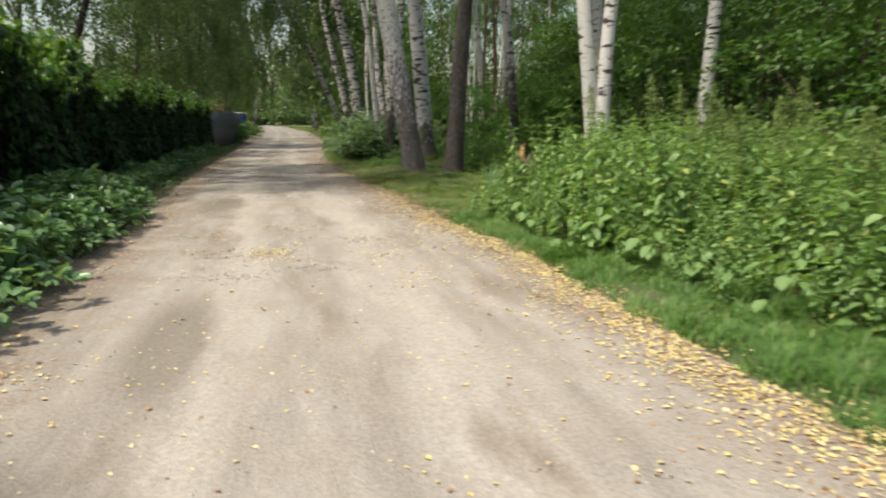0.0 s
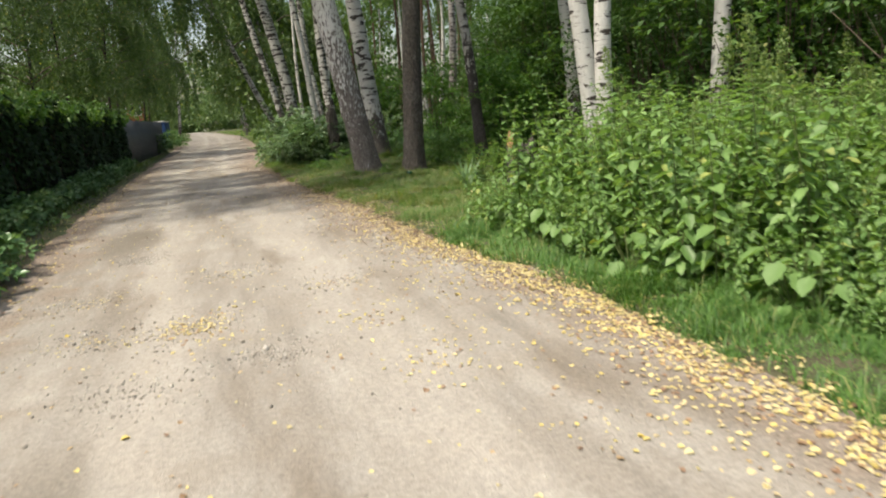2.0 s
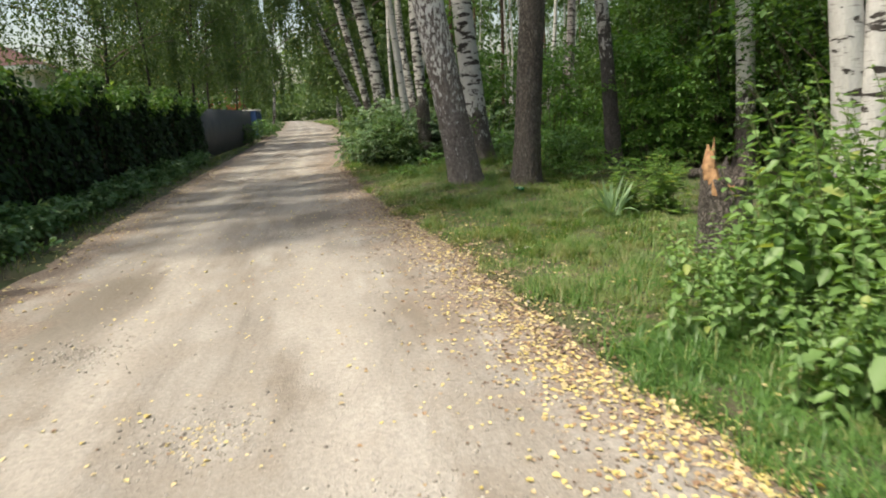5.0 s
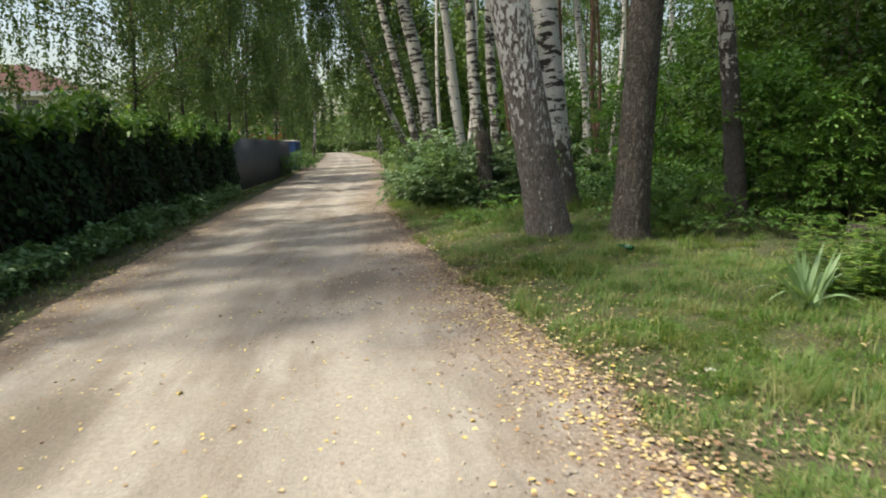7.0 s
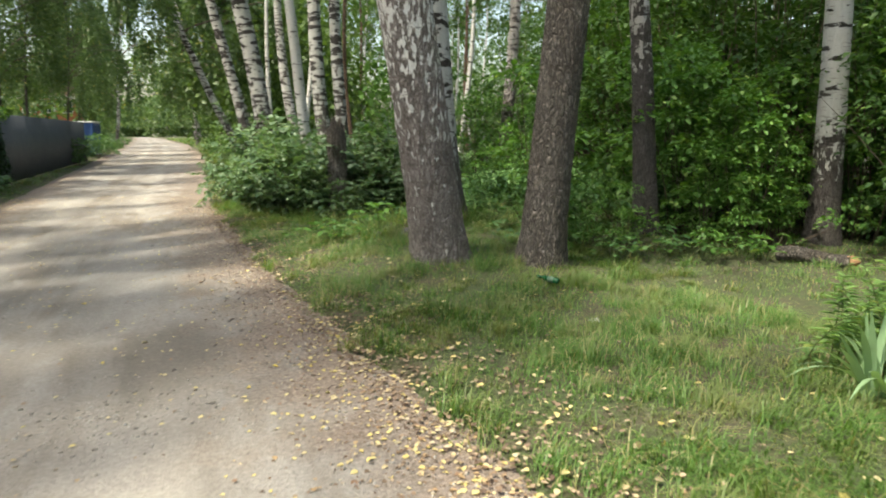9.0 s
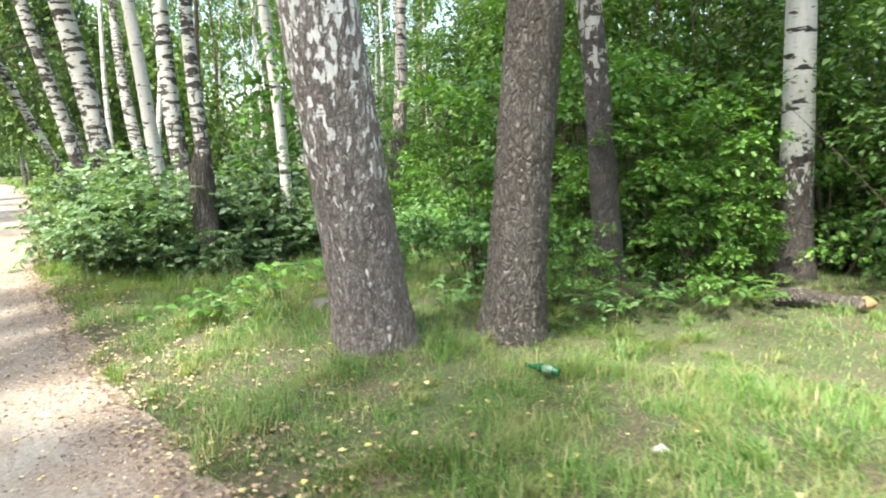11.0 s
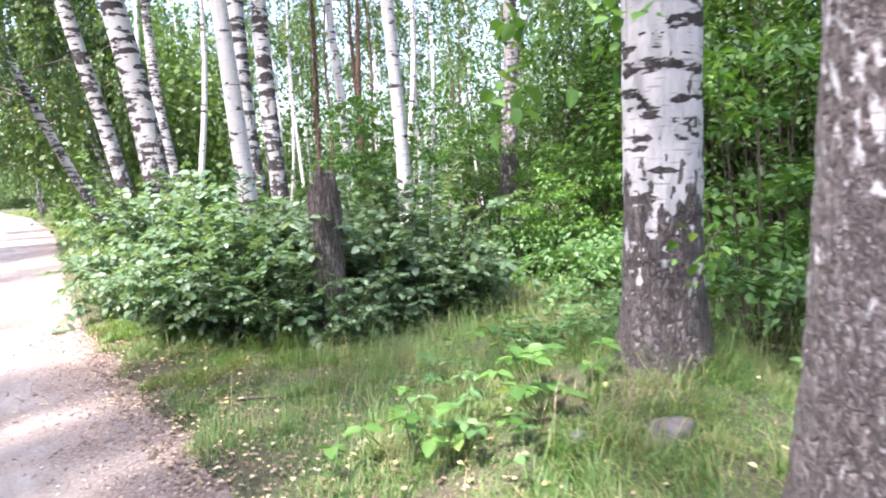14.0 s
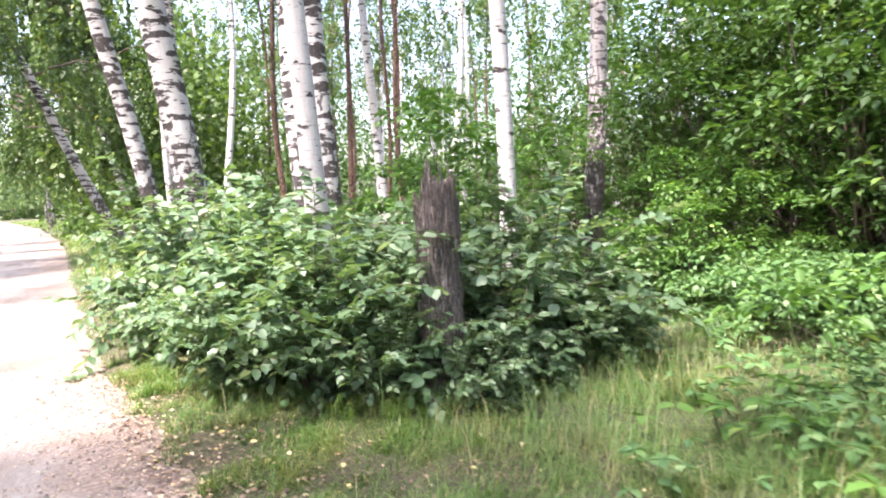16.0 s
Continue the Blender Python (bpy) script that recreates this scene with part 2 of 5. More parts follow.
ROAD, GROUND = road_material(), ground_material()
BIRCH = birch_material("white_birch_bark", -0.8, 0.7, (0.58, 0.565, 0.54), scarred=0.575)
BIRCH_MID = birch_material("mottled_birch_bark", 0.25, 2.3, (0.56, 0.545, 0.525), scarred=0.56, fleck=17, tone=0.68)
BIRCH_NEAR = birch_material("near_birch_bark", -0.1, 2.1, (0.58, 0.565, 0.55), scarred=0.555, fleck=14, tone=0.85)
BIRCH_SLIM = birch_material("dark_slim_birch_bark", 0.9, 4.6, (0.40, 0.38, 0.36), scarred=0.54, fleck=15, tone=0.5)
BIRCH_SCARRED = birch_material("scarred_birch_bark", -0.8, 4.2, (0.54, 0.525, 0.50), scarred=0.50, fleck=13, tone=0.75)
BIRCH_OLD = birch_material("old_birch_bark", -1.3, 6.5, (0.70, 0.68, 0.66), scarred=0.63, tone=1.45)
BIRCH_PINK = birch_material("weathered_birch_bark", -1.5, 7.0, (0.46, 0.42, 0.40), scarred=0.54)
PINE = bark_material("grey_furrowed_bark", (0.115, 0.098, 0.087), (0.235, 0.206, 0.183), (0.35, 0.315, 0.29), 11, 4.0)
DARK_BARK = bark_material("dark_bark", (0.03, 0.024, 0.02), (0.085, 0.07, 0.058), (0.17, 0.15, 0.13))
PINE_FAR = bark_material("orange_pine_bark", (0.09, 0.055, 0.035), (0.22, 0.13, 0.085), (0.36, 0.22, 0.14), 8, 3)
WOOD_GREY = bark_material("weathered_wood", (0.16, 0.13, 0.112), (0.37, 0.32, 0.28), (0.56, 0.50, 0.455), 22, 1.2)
WOOD_RAW = plain_material("splintered_wood", (0.17, 0.085, 0.04), (0.44, 0.26, 0.125), 22, 0.8, 0.7)
TWIG = plain_material("twig_bark", (0.055, 0.04, 0.03), (0.14, 0.105, 0.075), 12, 0.85, 0.3)
STEM = plain_material("green_stem", (0.07, 0.11, 0.03), (0.16, 0.19, 0.07), 9, 0.6, 0.1)
L_BIRCH = leaf_material("birch_leaf", (0.055, 0.108, 0.034), (0.125, 0.198, 0.07), (0.29, 0.30, 0.09), 0.03, 0.45)
L_CANOPY = leaf_material("canopy_leaf", (0.055, 0.11, 0.026), (0.12, 0.20, 0.05), None, 0, 0.45)
L_SHRUB = leaf_material("shrub_leaf", (0.04, 0.10, 0.024), (0.092, 0.18, 0.046), (0.15, 0.24, 0.06), 0.05, 0.4, 0.55)
L_SAP = leaf_material("sapling_leaf", (0.075, 0.18, 0.035), (0.155, 0.305, 0.07), (0.28, 0.40, 0.12), 0.06, 0.42)
L_BUSH = leaf_material("bush_leaf", (0.095, 0.175, 0.085), (0.175, 0.28, 0.145), (0.30, 0.40, 0.27), 0.14, 0.42, 0.42)
L_NETTLE = leaf_material("nettle_leaf", (0.125, 0.235, 0.075), (0.265, 0.42, 0.155), (0.42, 0.48, 0.16), 0.035, 0.45)
L_PLUME = leaf_material("plume_leaf", (0.15, 0.23, 0.075), (0.27, 0.36, 0.13), (0.42, 0.42, 0.18), 0.08, 0.4)
# Vine leaf colour carries the light: near-black shaded face, bright sunlit top
L_VINE_SHADED = leaf_material("shaded_vine_leaf", (0.010, 0.028, 0.009), (0.027, 0.062, 0.02), (0.06, 0.115, 0.04), 0.05, 0.2, 0.55, gloss=0.2)
L_VINE_LIT = leaf_material("lit_vine_leaf", (0.06, 0.14, 0.03), (0.15, 0.28, 0.065), (0.26, 0.38, 0.12), 0.1, 0.4, 0.36)
L_ELDER = leaf_material("ground_elder_leaf", (0.095, 0.20, 0.085), (0.19, 0.32, 0.15), (0.30, 0.42, 0.24), 0.12, 0.35, 0.3)
L_HERB = leaf_material("herb_leaf", (0.07, 0.165, 0.055), (0.155, 0.285, 0.10), (0.26, 0.38, 0.16), 0.08, 0.35)
L_IRIS = leaf_material("sword_leaf", (0.17, 0.28, 0.14), (0.30, 0.44, 0.24), None, 0, 0.3)
GRASS = leaf_material("grass_blade", (0.08, 0.17, 0.04), (0.19, 0.33, 0.09), (0.42, 0.37, 0.2), 0.16, 0.45, straw=0.42)
GRASS_LUSH = leaf_material("lush_grass_blade", (0.075, 0.175, 0.045), (0.17, 0.315, 0.085), (0.36, 0.38, 0.16), 0.08, 0.42)
LITTER = island_material("yellow_leaf_litter", [(0.0, (0.58, 0.46, 0.15)), (0.35, (0.66, 0.56, 0.27)), (0.62, (0.60, 0.50, 0.29)), (0.8, (0.40, 0.27, 0.14)), (0.93, (0.26, 0.16, 0.10))], 0.6, 0.15)
LEAF_ONE = object_material("fallen_leaf_blade", [(0.0, (0.60, 0.45, 0.10)), (0.35, (0.66, 0.53, 0.20)), (0.6, (0.56, 0.50, 0.31)), (0.78, (0.42, 0.28, 0.14)), (0.95, (0.24, 0.15, 0.09))])
GRIT = island_material("gravel_stone", [(0.0, (0.17, 0.152, 0.132)), (0.5, (0.30, 0.272, 0.238)), (1.0, (0.46, 0.43, 0.385))], 0.85)

# ---- mesh helpers ----
rng = np.random.default_rng(7)


def mesh_of(name, verts, faces, material, smooth=False):
    """faces: an (n, k) array, or a list of such arrays."""
    me = bpy.data.meshes.new(name)
    verts = np.asarray(verts, np.float32)
    lists = faces if isinstance(faces, list) else [faces]
    lists = [np.asarray(f, np.int32) for f in lists if len(f)]
    me.vertices.add(len(verts))
    me.vertices.foreach_set("co", verts.ravel())
    loops = np.concatenate([f.ravel() for f in lists])
    counts = np.concatenate([np.full(len(f), f.shape[1], np.int32) for f in lists])
    me.loops.add(len(loops))
    me.loops.foreach_set("vertex_index", loops)
    me.polygons.add(len(counts))
    me.polygons.foreach_set("loop_start", np.concatenate([[0], np.cumsum(counts)[:-1]]).astype(np.int32))
    if smooth:
        me.polygons.foreach_set("use_smooth", np.ones(len(counts), bool))
    me.update(calc_edges=True)
    me.validate()
    me.materials.append(material)
    return me


def add(name, me, parent=None, at=None, label=""):
    ob = new(name, me)
    if at is not None:
        ob.matrix_basis = at if isinstance(at, Matrix) else Matrix.Translation(at)
    if parent is not None:
        ob.parent = parent
    return tagged(ob, label)


def joined(chunks):
    """Joins (verts, faces) pairs that have the same number of corners a face."""
    vs, fs, n = [], [], 0
    for v, f in chunks:
        vs.append(v)
        fs.append(np.asarray(f) + n)
        n += len(v)
    return np.concatenate(vs), np.concatenate(fs)


def unit(v):
    return v / np.maximum(np.linalg.norm(v, axis=-1, keepdims=True), 1e-6)


def blades(P, axis, up, length, width, fold=0.15, round_leaf=True):
    """Leaves at P: each two faces that meet in a folded midrib. Returns verts, faces."""
    n = len(P)
    axis = unit(axis)
    side = unit(np.cross(axis, up))
    nor = np.cross(side, axis)
    L, W = np.asarray(length).reshape(-1, 1), np.asarray(width).reshape(-1, 1)
    lift = nor * W * fold
    droop = nor * L * -0.12
    tip = P + axis * L + droop
    if round_leaf:
        a, c = P + axis * L * 0.28, P + axis * L * 0.66 + droop * 0.4
        V = np.stack([P, a + side * W * 0.46 + lift, c + side * W * 0.42 + lift, tip, c - side * W * 0.42 + lift, a - side * W * 0.46 + lift], 1)
        base = np.arange(n)[:, None] * 6
        F = np.concatenate([base + [0, 1, 2, 3], base + [0, 3, 4, 5]])
        return V.reshape(-1, 3), F
    a = P + axis * L * 0.45
    V = np.stack([P, a + side * W * 0.5 + lift, tip, a - side * W * 0.5 + lift], 1)
    base = np.arange(n)[:, None] * 4
    F = np.concatenate([base + [0, 1, 2], base + [0, 2, 3]])
    return V.reshape(-1, 3), F


def rand_dirs(n, r=rng):
    return unit(r.normal(size=(n, 3)))


def tube(points, radii, sides=8, bump=None, cap=True):
    """A tube along points. bump(angle, length along) scales the radius."""
    points = np.asarray(points, float)
    n = len(points)
    radii = np.broadcast_to(radii, (n,))
    d = unit(np.gradient(points, axis=0))
    ref = np.where(np.abs(d[:, 2:3]).mean() > 0.7, [[1.0, 0, 0]], [[0, 0, 1.0]])
    u = unit(np.cross(d, ref))
    v = np.cross(d, u)
    ang = np.linspace(0, 2 * np.pi, sides, endpoint=False)
    R = radii[:, None] * np.ones(sides)
    if bump is not None:
        R = R * bump(ang[None, :], points[:, 2][:, None])
    V = points[:, None] + R[..., None] * (np.cos(ang)[None, :, None] * u[:, None] + np.sin(ang)[None, :, None] * v[:, None])
    i = np.arange(n - 1)[:, None] * sides
    j = np.arange(sides)[None, :]
    k = (j + 1) % sides
    F = np.stack([i + j, i + k, i + sides + k, i + sides + j], -1).reshape(-1, 4)
    return V.reshape(-1, 3), F


def thing(name, at, label, category, group="", kind=""):
    e = new(name)
    e.empty_display_size = 0.2
    e.matrix_basis = at if isinstance(at, Matrix) else Matrix.Translation(at)
    return tagged(e, label, category, group, kind)


# ---- plan ----
def right_edge(y):
    return np.interp(y, [-40, 3, 8, 10, 13, 15, 18, 20, 23, 28, 33, 40, 46, 60, 100, 200, 400], [2.6, 2.5, 2.35, 2.0, 1.85, 1.6, 1.3, 1.15, 1.0, 0.8, 0.9, 1.1, 1.3, 1.6, 0.9, -4.8, -25])


def left_edge(y):
    return np.interp(y, [-40, 0, 10, 14, 21, 32, 53, 100, 200, 400], [-2.2, -2.3, -2.4, -2.65, -3.0, -3.3, -4.1, -6.0, -11.0, -30])


def wob(x, y, s=1.0, seed=0.0):
    """Smooth uneven field in -1..1, made of sines."""
    return (np.sin(x * 1.7 * s + y * 0.9 * s + seed) + np.sin(x * 0.8 * s - y * 2.1 * s + 1.3 + seed) + 0.6 * np.sin(x * 4.3 * s + y * 3.7 * s + 2.1 * seed) + 0.5 * np.sin(-x * 6.1 * s + y * 5.3 * s + 0.7)) / 3.1


MOUNDS = ((3.55, 19.95, 0.40, 1.1), (3.1, 18.4, 0.16, 0.9), (6.22, 18.9, 0.18, 0.8), (4.2, 18.1, 0.09, 0.6))   # x, y, height, width


def ground_z(x, y):
    d = np.maximum(left_edge(y) - x, x - right_edge(y)) + 0.14 * wob(x, y, 2.3) + 0.06 * wob(x, y, 7.0, 2.0)
    t = np.clip((d + 0.15) / 0.45, 0, 1)
    rise = 0.0
    for mx, my, h, w in MOUNDS:
        rise = rise + h * np.exp(-((x - mx) ** 2 + (y - my) ** 2) / (w * w))
    return -0.11 + 0.135 * t * t * (3 - 2 * t) + t * (0.03 * wob(x, y, 1.1, 5.0) + 0.012 * wob(x, y, 4.0) + rise)


def uneven_axis(lo, hi, step, far):
    inner = np.arange(lo, hi, step)
    out = [0.5, 1.2, 2.5, 5, 10, 20, 40, 80, 160, 320, 640, 1300]
    out = [v for v in out if v < far]
    return np.concatenate([[lo - v for v in reversed(out)], inner, [hi + v for v in out]])


def grid_faces(nx, ny):
    i, j = np.meshgrid(np.arange(nx - 1), np.arange(ny - 1), indexing="ij")
    a = i * ny + j
    return np.stack([a, a + ny, a + ny + 1, a + 1], -1).reshape(-1, 4)


def build_ground():
    xs, ys = uneven_axis(-6, 12, 0.13, 1400), uneven_axis(-5, 50, 0.16, 1400)
    X, Y = np.meshgrid(xs, ys, indexing="ij")
    Z = ground_z(X, Y)
    me = mesh_of("ground", np.stack([X, Y, Z], -1).reshape(-1, 3), grid_faces(len(xs), len(ys)), GROUND, True)
    return tagged(add("ground", me), "grassy earth verge and forest floor beside the road", "ground", kind="structure")


POTHOLES = ((-0.5, 7.9, 0.45), (-0.08, 9.6, 0.38), (0.8, 8.65, 0.42), (-1.45, 9.2, 0.45), (-1.15, 7.9, 0.42), (-0.75, 6.7, 0.42), (0.1, 6.9, 0.3), (0.05, 15.6, 0.5), (-1.2, 11.2, 0.35))


def road_z(x, y, u):
    rut = np.exp(-((x - (left_edge(y) + right_edge(y)) / 2 - 0.75) / 0.28) ** 2) + np.exp(-((x - (left_edge(y) + right_edge(y)) / 2 + 0.75) / 0.28) ** 2)
    z = 0.0 - 0.016 * rut + 0.008 * wob(x, y, 3.0) + 0.004 * wob(x, y, 9.0, 1.0)
    for px, py, pr in POTHOLES:
        q = np.sqrt((x - px) ** 2 + ((y - py) * 0.8) ** 2) / pr + 0.25 * wob(x, y, 6.0, px)
        z = z - 0.034 * np.clip(1.15 - q, 0, 0.6)
    e = np.minimum(u, 1 - u)
    return z - 0.07 * np.clip(1 - e / 0.07, 0, 1) ** 2, rut


def build_road():
    ys = np.concatenate([np.arange(-30, -2, 1.0), np.arange(-2, 30, 0.1), np.arange(30, 60, 0.5), np.arange(60, 400, 5.0)])
    us = np.linspace(0, 1, 64)
    U, Y = np.meshgrid(us, ys, indexing="ij")
    lo, hi = left_edge(Y) - 0.35, right_edge(Y) + 0.35
    X = lo + (hi - lo) * U
    Z, rut = road_z(X, Y, U)
    me = mesh_of("road", np.stack([X, Y, Z], -1).reshape(-1, 3), grid_faces(len(us), len(ys)), ROAD, True)
    edge = np.clip(1 - np.minimum((X - lo) / 1.5, (hi - X) / np.interp(Y, [7, 12, 15], [1.0, 1.35, 1.7])) / 1.1, 0, 1)
    stain = edge * 0
    for px, py, sx, sy in ((-0.95, 4.7, 0.34, 1.5), (-1.8, 2.4, 0.6, 1.1), (-0.5, 1.6, 0.5, 0.8), (-1.5, 12.6, 0.5, 1.4), (0.3, 16.5, 0.5, 1.0)):
        stain = np.maximum(stain, np.exp(-((X - px) / sx) ** 2 - ((Y - py) / sy) ** 2))
    col = np.stack([edge, np.clip(rut, 0, 1), stain, edge * 0 + 1], -1).reshape(-1, 4)
    layer = me.color_attributes.new("wear", "FLOAT_COLOR", "POINT")
    layer.data.foreach_set("color", col.astype(np.float32).ravel())
    return tagged(add("road", me), "pale packed sand track with tyre ruts and leaf litter", "road", kind="structure")


ground = build_ground()
road = build_road()

# ---- trees ----
def furrow(seed, depth):
    def f(a, z):
        tw = a + 0.12 * np.sin(z * 1.7 + seed)
        r = 0.45 * np.abs(np.sin(tw * 7 + 1.5 * np.sin(z * 5.0 + seed) + seed)) + 0.35 * np.abs(np.sin(tw * 11 - 1.2 * np.sin(z * 8.3 + 2 * seed)))
        r = r + 0.25 * np.sin(z * 21 + 3 * np.sin(tw * 5) + seed) * np.sin(tw * 9 + z * 6)
        fade = np.clip(1.6 - z / 2.6, 0.15, 1.0)
        return 1 + depth * fade * (r - 0.45) + 0.03 * np.sin(2 * a + z * 0.8 + seed)
    return f


def trunk_line(height, lean, bend=0.0, seed=0.0, n=40, base=-0.25):
    z = base + (height - base) * np.linspace(0, 1, n) ** 1.35
    x = lean[0] * z + bend * 0.25 * np.sin(z * 0.55 + seed)
    y = lean[1] * z + bend * 0.2 * np.sin(z * 0.45 + 2 * seed)
    x0, y0 = np.interp(0, z, x), np.interp(0, z, y)
    return np.stack([x - x0, y - y0, z], -1)


def build_trunk(height, radius, lean, material, sides=14, depth=0.05, seed=0.0, flare=0.35, n=40, bend=0.0):
    line = trunk_line(height, lean, bend, seed, n)
    z = line[:, 2]
    r = radius * (1 - 0.72 * np.clip(z / height, 0, 1)) * (1 + flare * np.exp(-np.maximum(z, 0) / 0.35) )
    return line, mesh_of("trunk", *tube(line, r, sides, furrow(seed, depth)), material, True)


def hanging_crown(points, strands, drop, leaf, r, per=26, spread=0.5, clear=2.5):
    """Birch foliage: leaves on thin twigs that hang from points."""
    bunch = 6 if spread < 0.4 else 1
    knots = -(-strands // bunch)
    strands = knots * bunch
    idx = r.integers(0, len(points), knots)
    knot = points[idx] + r.normal(size=(knots, 3)) * [spread, spread, spread * 0.7]
    start = np.repeat(knot, bunch, 0) + r.normal(size=(strands, 3)) * (0.13 if bunch > 1 else 0.0)
    ln = np.minimum(drop * r.uniform(0.35, 1.0, strands), np.maximum(start[:, 2] - clear, 0.3))
    drift = r.normal(size=(strands, 2)) * 0.18
    t = r.uniform(0, 1, (strands, per))
    P = start[:, None, :] + np.stack([drift[:, :1] * t, drift[:, 1:] * t, -ln[:, None] * t], -1)
    P = (P + r.normal(size=P.shape) * (0.035 if bunch > 1 else 0.06)).reshape(-1, 3)
    n = len(P)
    ax = rand_dirs(n, r) + [0, 0, -1.2 if bunch > 1 else -0.7]
    L = leaf * r.uniform(0.7, 1.3, n)
    return blades(P, ax, rand_dirs(n, r), L, L * 0.75, 0.1, False)


def limb_set(line, count, zmin, zmax, reach, r, droop=0.0, stout=0.018):
    """Limbs that leave the trunk; returns chunks of tube and the points along them."""
    chunks, pts = [], []
    for _ in range(count):
        z = r.uniform(zmin, zmax)
        p0 = np.array([np.interp(z, line[:, 2], line[:, k]) for k in range(3)])
        a = r.uniform(0, 2 * np.pi)
        ln = reach * r.uniform(0.5, 1.0) * (1 - 0.5 * (z - zmin) / max(zmax - zmin, 0.1))
        s = np.linspace(0, 1, 6)
        out = np.stack([np.cos(a) * ln * s, np.sin(a) * ln * s, ln * (0.75 * s - (0.45 + droop) * s * s)], -1)
        out += np.cumsum(r.normal(size=(6, 3)) * 0.04 * ln, 0) * s[:, None]
        q = p0 + out
        chunks.append(tube(q, stout * ln * (1 - 0.8 * s) + 0.006, 5))
        pts.append(q[2:])
    return chunks, np.concatenate(pts)


def birch(at, height, radius, lean, material, label, seed, sides=14, n=40, depth=0.04, crown_from=0.5, strands=120, drop=1.8, leaf=0.075, reach=3.0, limbs=16, bend=0.5, group="roadside birches", category="birch tree", flare=0.35, name="birch_tree", leafmat=None, split=False, spread=0.5, stout=0.018, clear=2.5):
    r = np.random.default_rng(seed)
    foot = max(0.0, float(ground_z(np.array(at[0]), np.array(at[1]))) - 0.05)
    tree = thing(name, (at[0] + lean[0] * foot, at[1] + lean[1] * foot, foot), label, category, group)
    line, me = build_trunk(height, radius, lean, material, sides, depth, seed * 1.3, flare, n, bend)
    add("trunk", me, tree)
    chunks, pts = limb_set(line, limbs, height * crown_from, height * 0.95, reach, r, 0.0, stout)
    if split:
        for c in chunks:
            add("limb", mesh_of("limb", *c, TWIG, True), tree)
    else:
        tagged(add("branchwork", mesh_of("branchwork", *joined(chunks), TWIG, True), tree), kind="stuff")
    add("crown", mesh_of("crown", *hanging_crown(pts, strands, drop, leaf, r, 26, spread, clear), leafmat or L_BIRCH), tree)
    return tree


TREES = [
    ((3.11, 18.39), 17, 0.293, (-0.165, -0.11), BIRCH_OLD, "old leaning birch with dark furrowed bark and white flecks", dict(sides=72, n=190, depth=0.085, flare=0.22, bend=0.2)),
    ((4.115, 17.98), 18, 0.233, (0.05, -0.10), PINE, "thick tree with rough grey furrowed bark on the verge", dict(sides=64, n=180, depth=0.10, flare=0.35, bend=0.1, category="tree", name="tree")),
    ((3.80, 19.95), 17, 0.224, (-0.115, -0.09), BIRCH_NEAR, "birch with white upper bark and dark furrowed foot", dict(sides=64, n=180, depth=0.07, flare=0.45, bend=0.1)),
    ((6.25, 18.85), 14, 0.15, (-0.135, 0.0), BIRCH_SLIM, "slim dark-barked leaning tree among green saplings", dict(sides=28, n=80, depth=0.07, bend=0.6, category="tree", name="tree")),
    ((8.58, 18.1), 16, 0.19, (-0.055, 0.0), BIRCH_MID, "white birch beside a fallen log", dict(sides=28, n=80)),
    ((5.58, 11.95), 16, 0.155, (-0.045, 0.0), BIRCH, "white birch stem behind the nettles", dict(sides=28, n=80)),
    ((5.63, 11.72), 15, 0.14, (0.035, -0.01), BIRCH, "white birch stem that leans out behind nettles", dict(sides=28, n=80)),
    ((7.70, 11.75), 15, 0.14, (-0.06, -0.03), BIRCH_MID, "white birch at the dark edge of the wood", dict(sides=20)),
    ((12.2, 13.4), 15, 0.13, (0.02, 0.0), BIRCH_MID, "birch in the shade of the wood", dict(sides=16)),
    ((4.82, 25.0), 16, 0.10, (-0.045, -0.03), BIRCH, "slender white birch with dark scars behind the bush", dict(sides=24, n=80)),
    ((4.43, 28.75), 17, 0.165, (0.02, 0.02), BIRCH_SCARRED, "birch with heavy dark scars in a clump", dict(sides=24, n=80)),
    ((3.95, 28.1), 17, 0.185, (-0.075, 0.0), BIRCH_SCARRED, "leaning scarred birch in a clump", dict(sides=24, n=80)),
    ((3.03, 25.6), 16, 0.118, (-0.155, -0.05), BIRCH, "smooth white leaning birch behind the bush", dict(sides=24, n=80)),
    ((2.62, 29.4), 16, 0.25, (-0.15, -0.02), BIRCH_SCARRED, "thick leaning birch with dark scarred bark", dict(sides=28, n=80)),
    ((2.35, 30.6), 15, 0.15, (-0.16, 0.0), BIRCH_SCARRED, "leaning birch near the road bend", dict(sides=20, n=60)),
    ((5.46, 42.3), 17, 0.24, (-0.09, 0.0), BIRCH_SCARRED, "tall birch among the far clump", dict(sides=18)),
    ((3.3, 44.2), 15, 0.19, (-0.46, 0.0), BIRCH_SCARRED, "birch that leans far out over the road", dict(sides=20, n=60, drop=2.8, strands=1000, crown_from=0.35, reach=4.2, limbs=24)),
    ((8.18, 27.2), 16, 0.165, (0.03, 0.01), BIRCH_PINK, "birch with weathered greyish flecked bark in the wood", dict(sides=24, n=80)),
    ((11.0, 40.2), 17, 0.2, (-0.04, 0.0), BIRCH, "white birch deep in the open wood", dict(sides=16)),
]
for k, (at, h, rad, lean, mat, label, more) in enumerate(TREES):
    birch(at, h, rad, lean, mat, label, 11 + k, split=True, **{**dict(strands=210, leaf=0.115), **more})

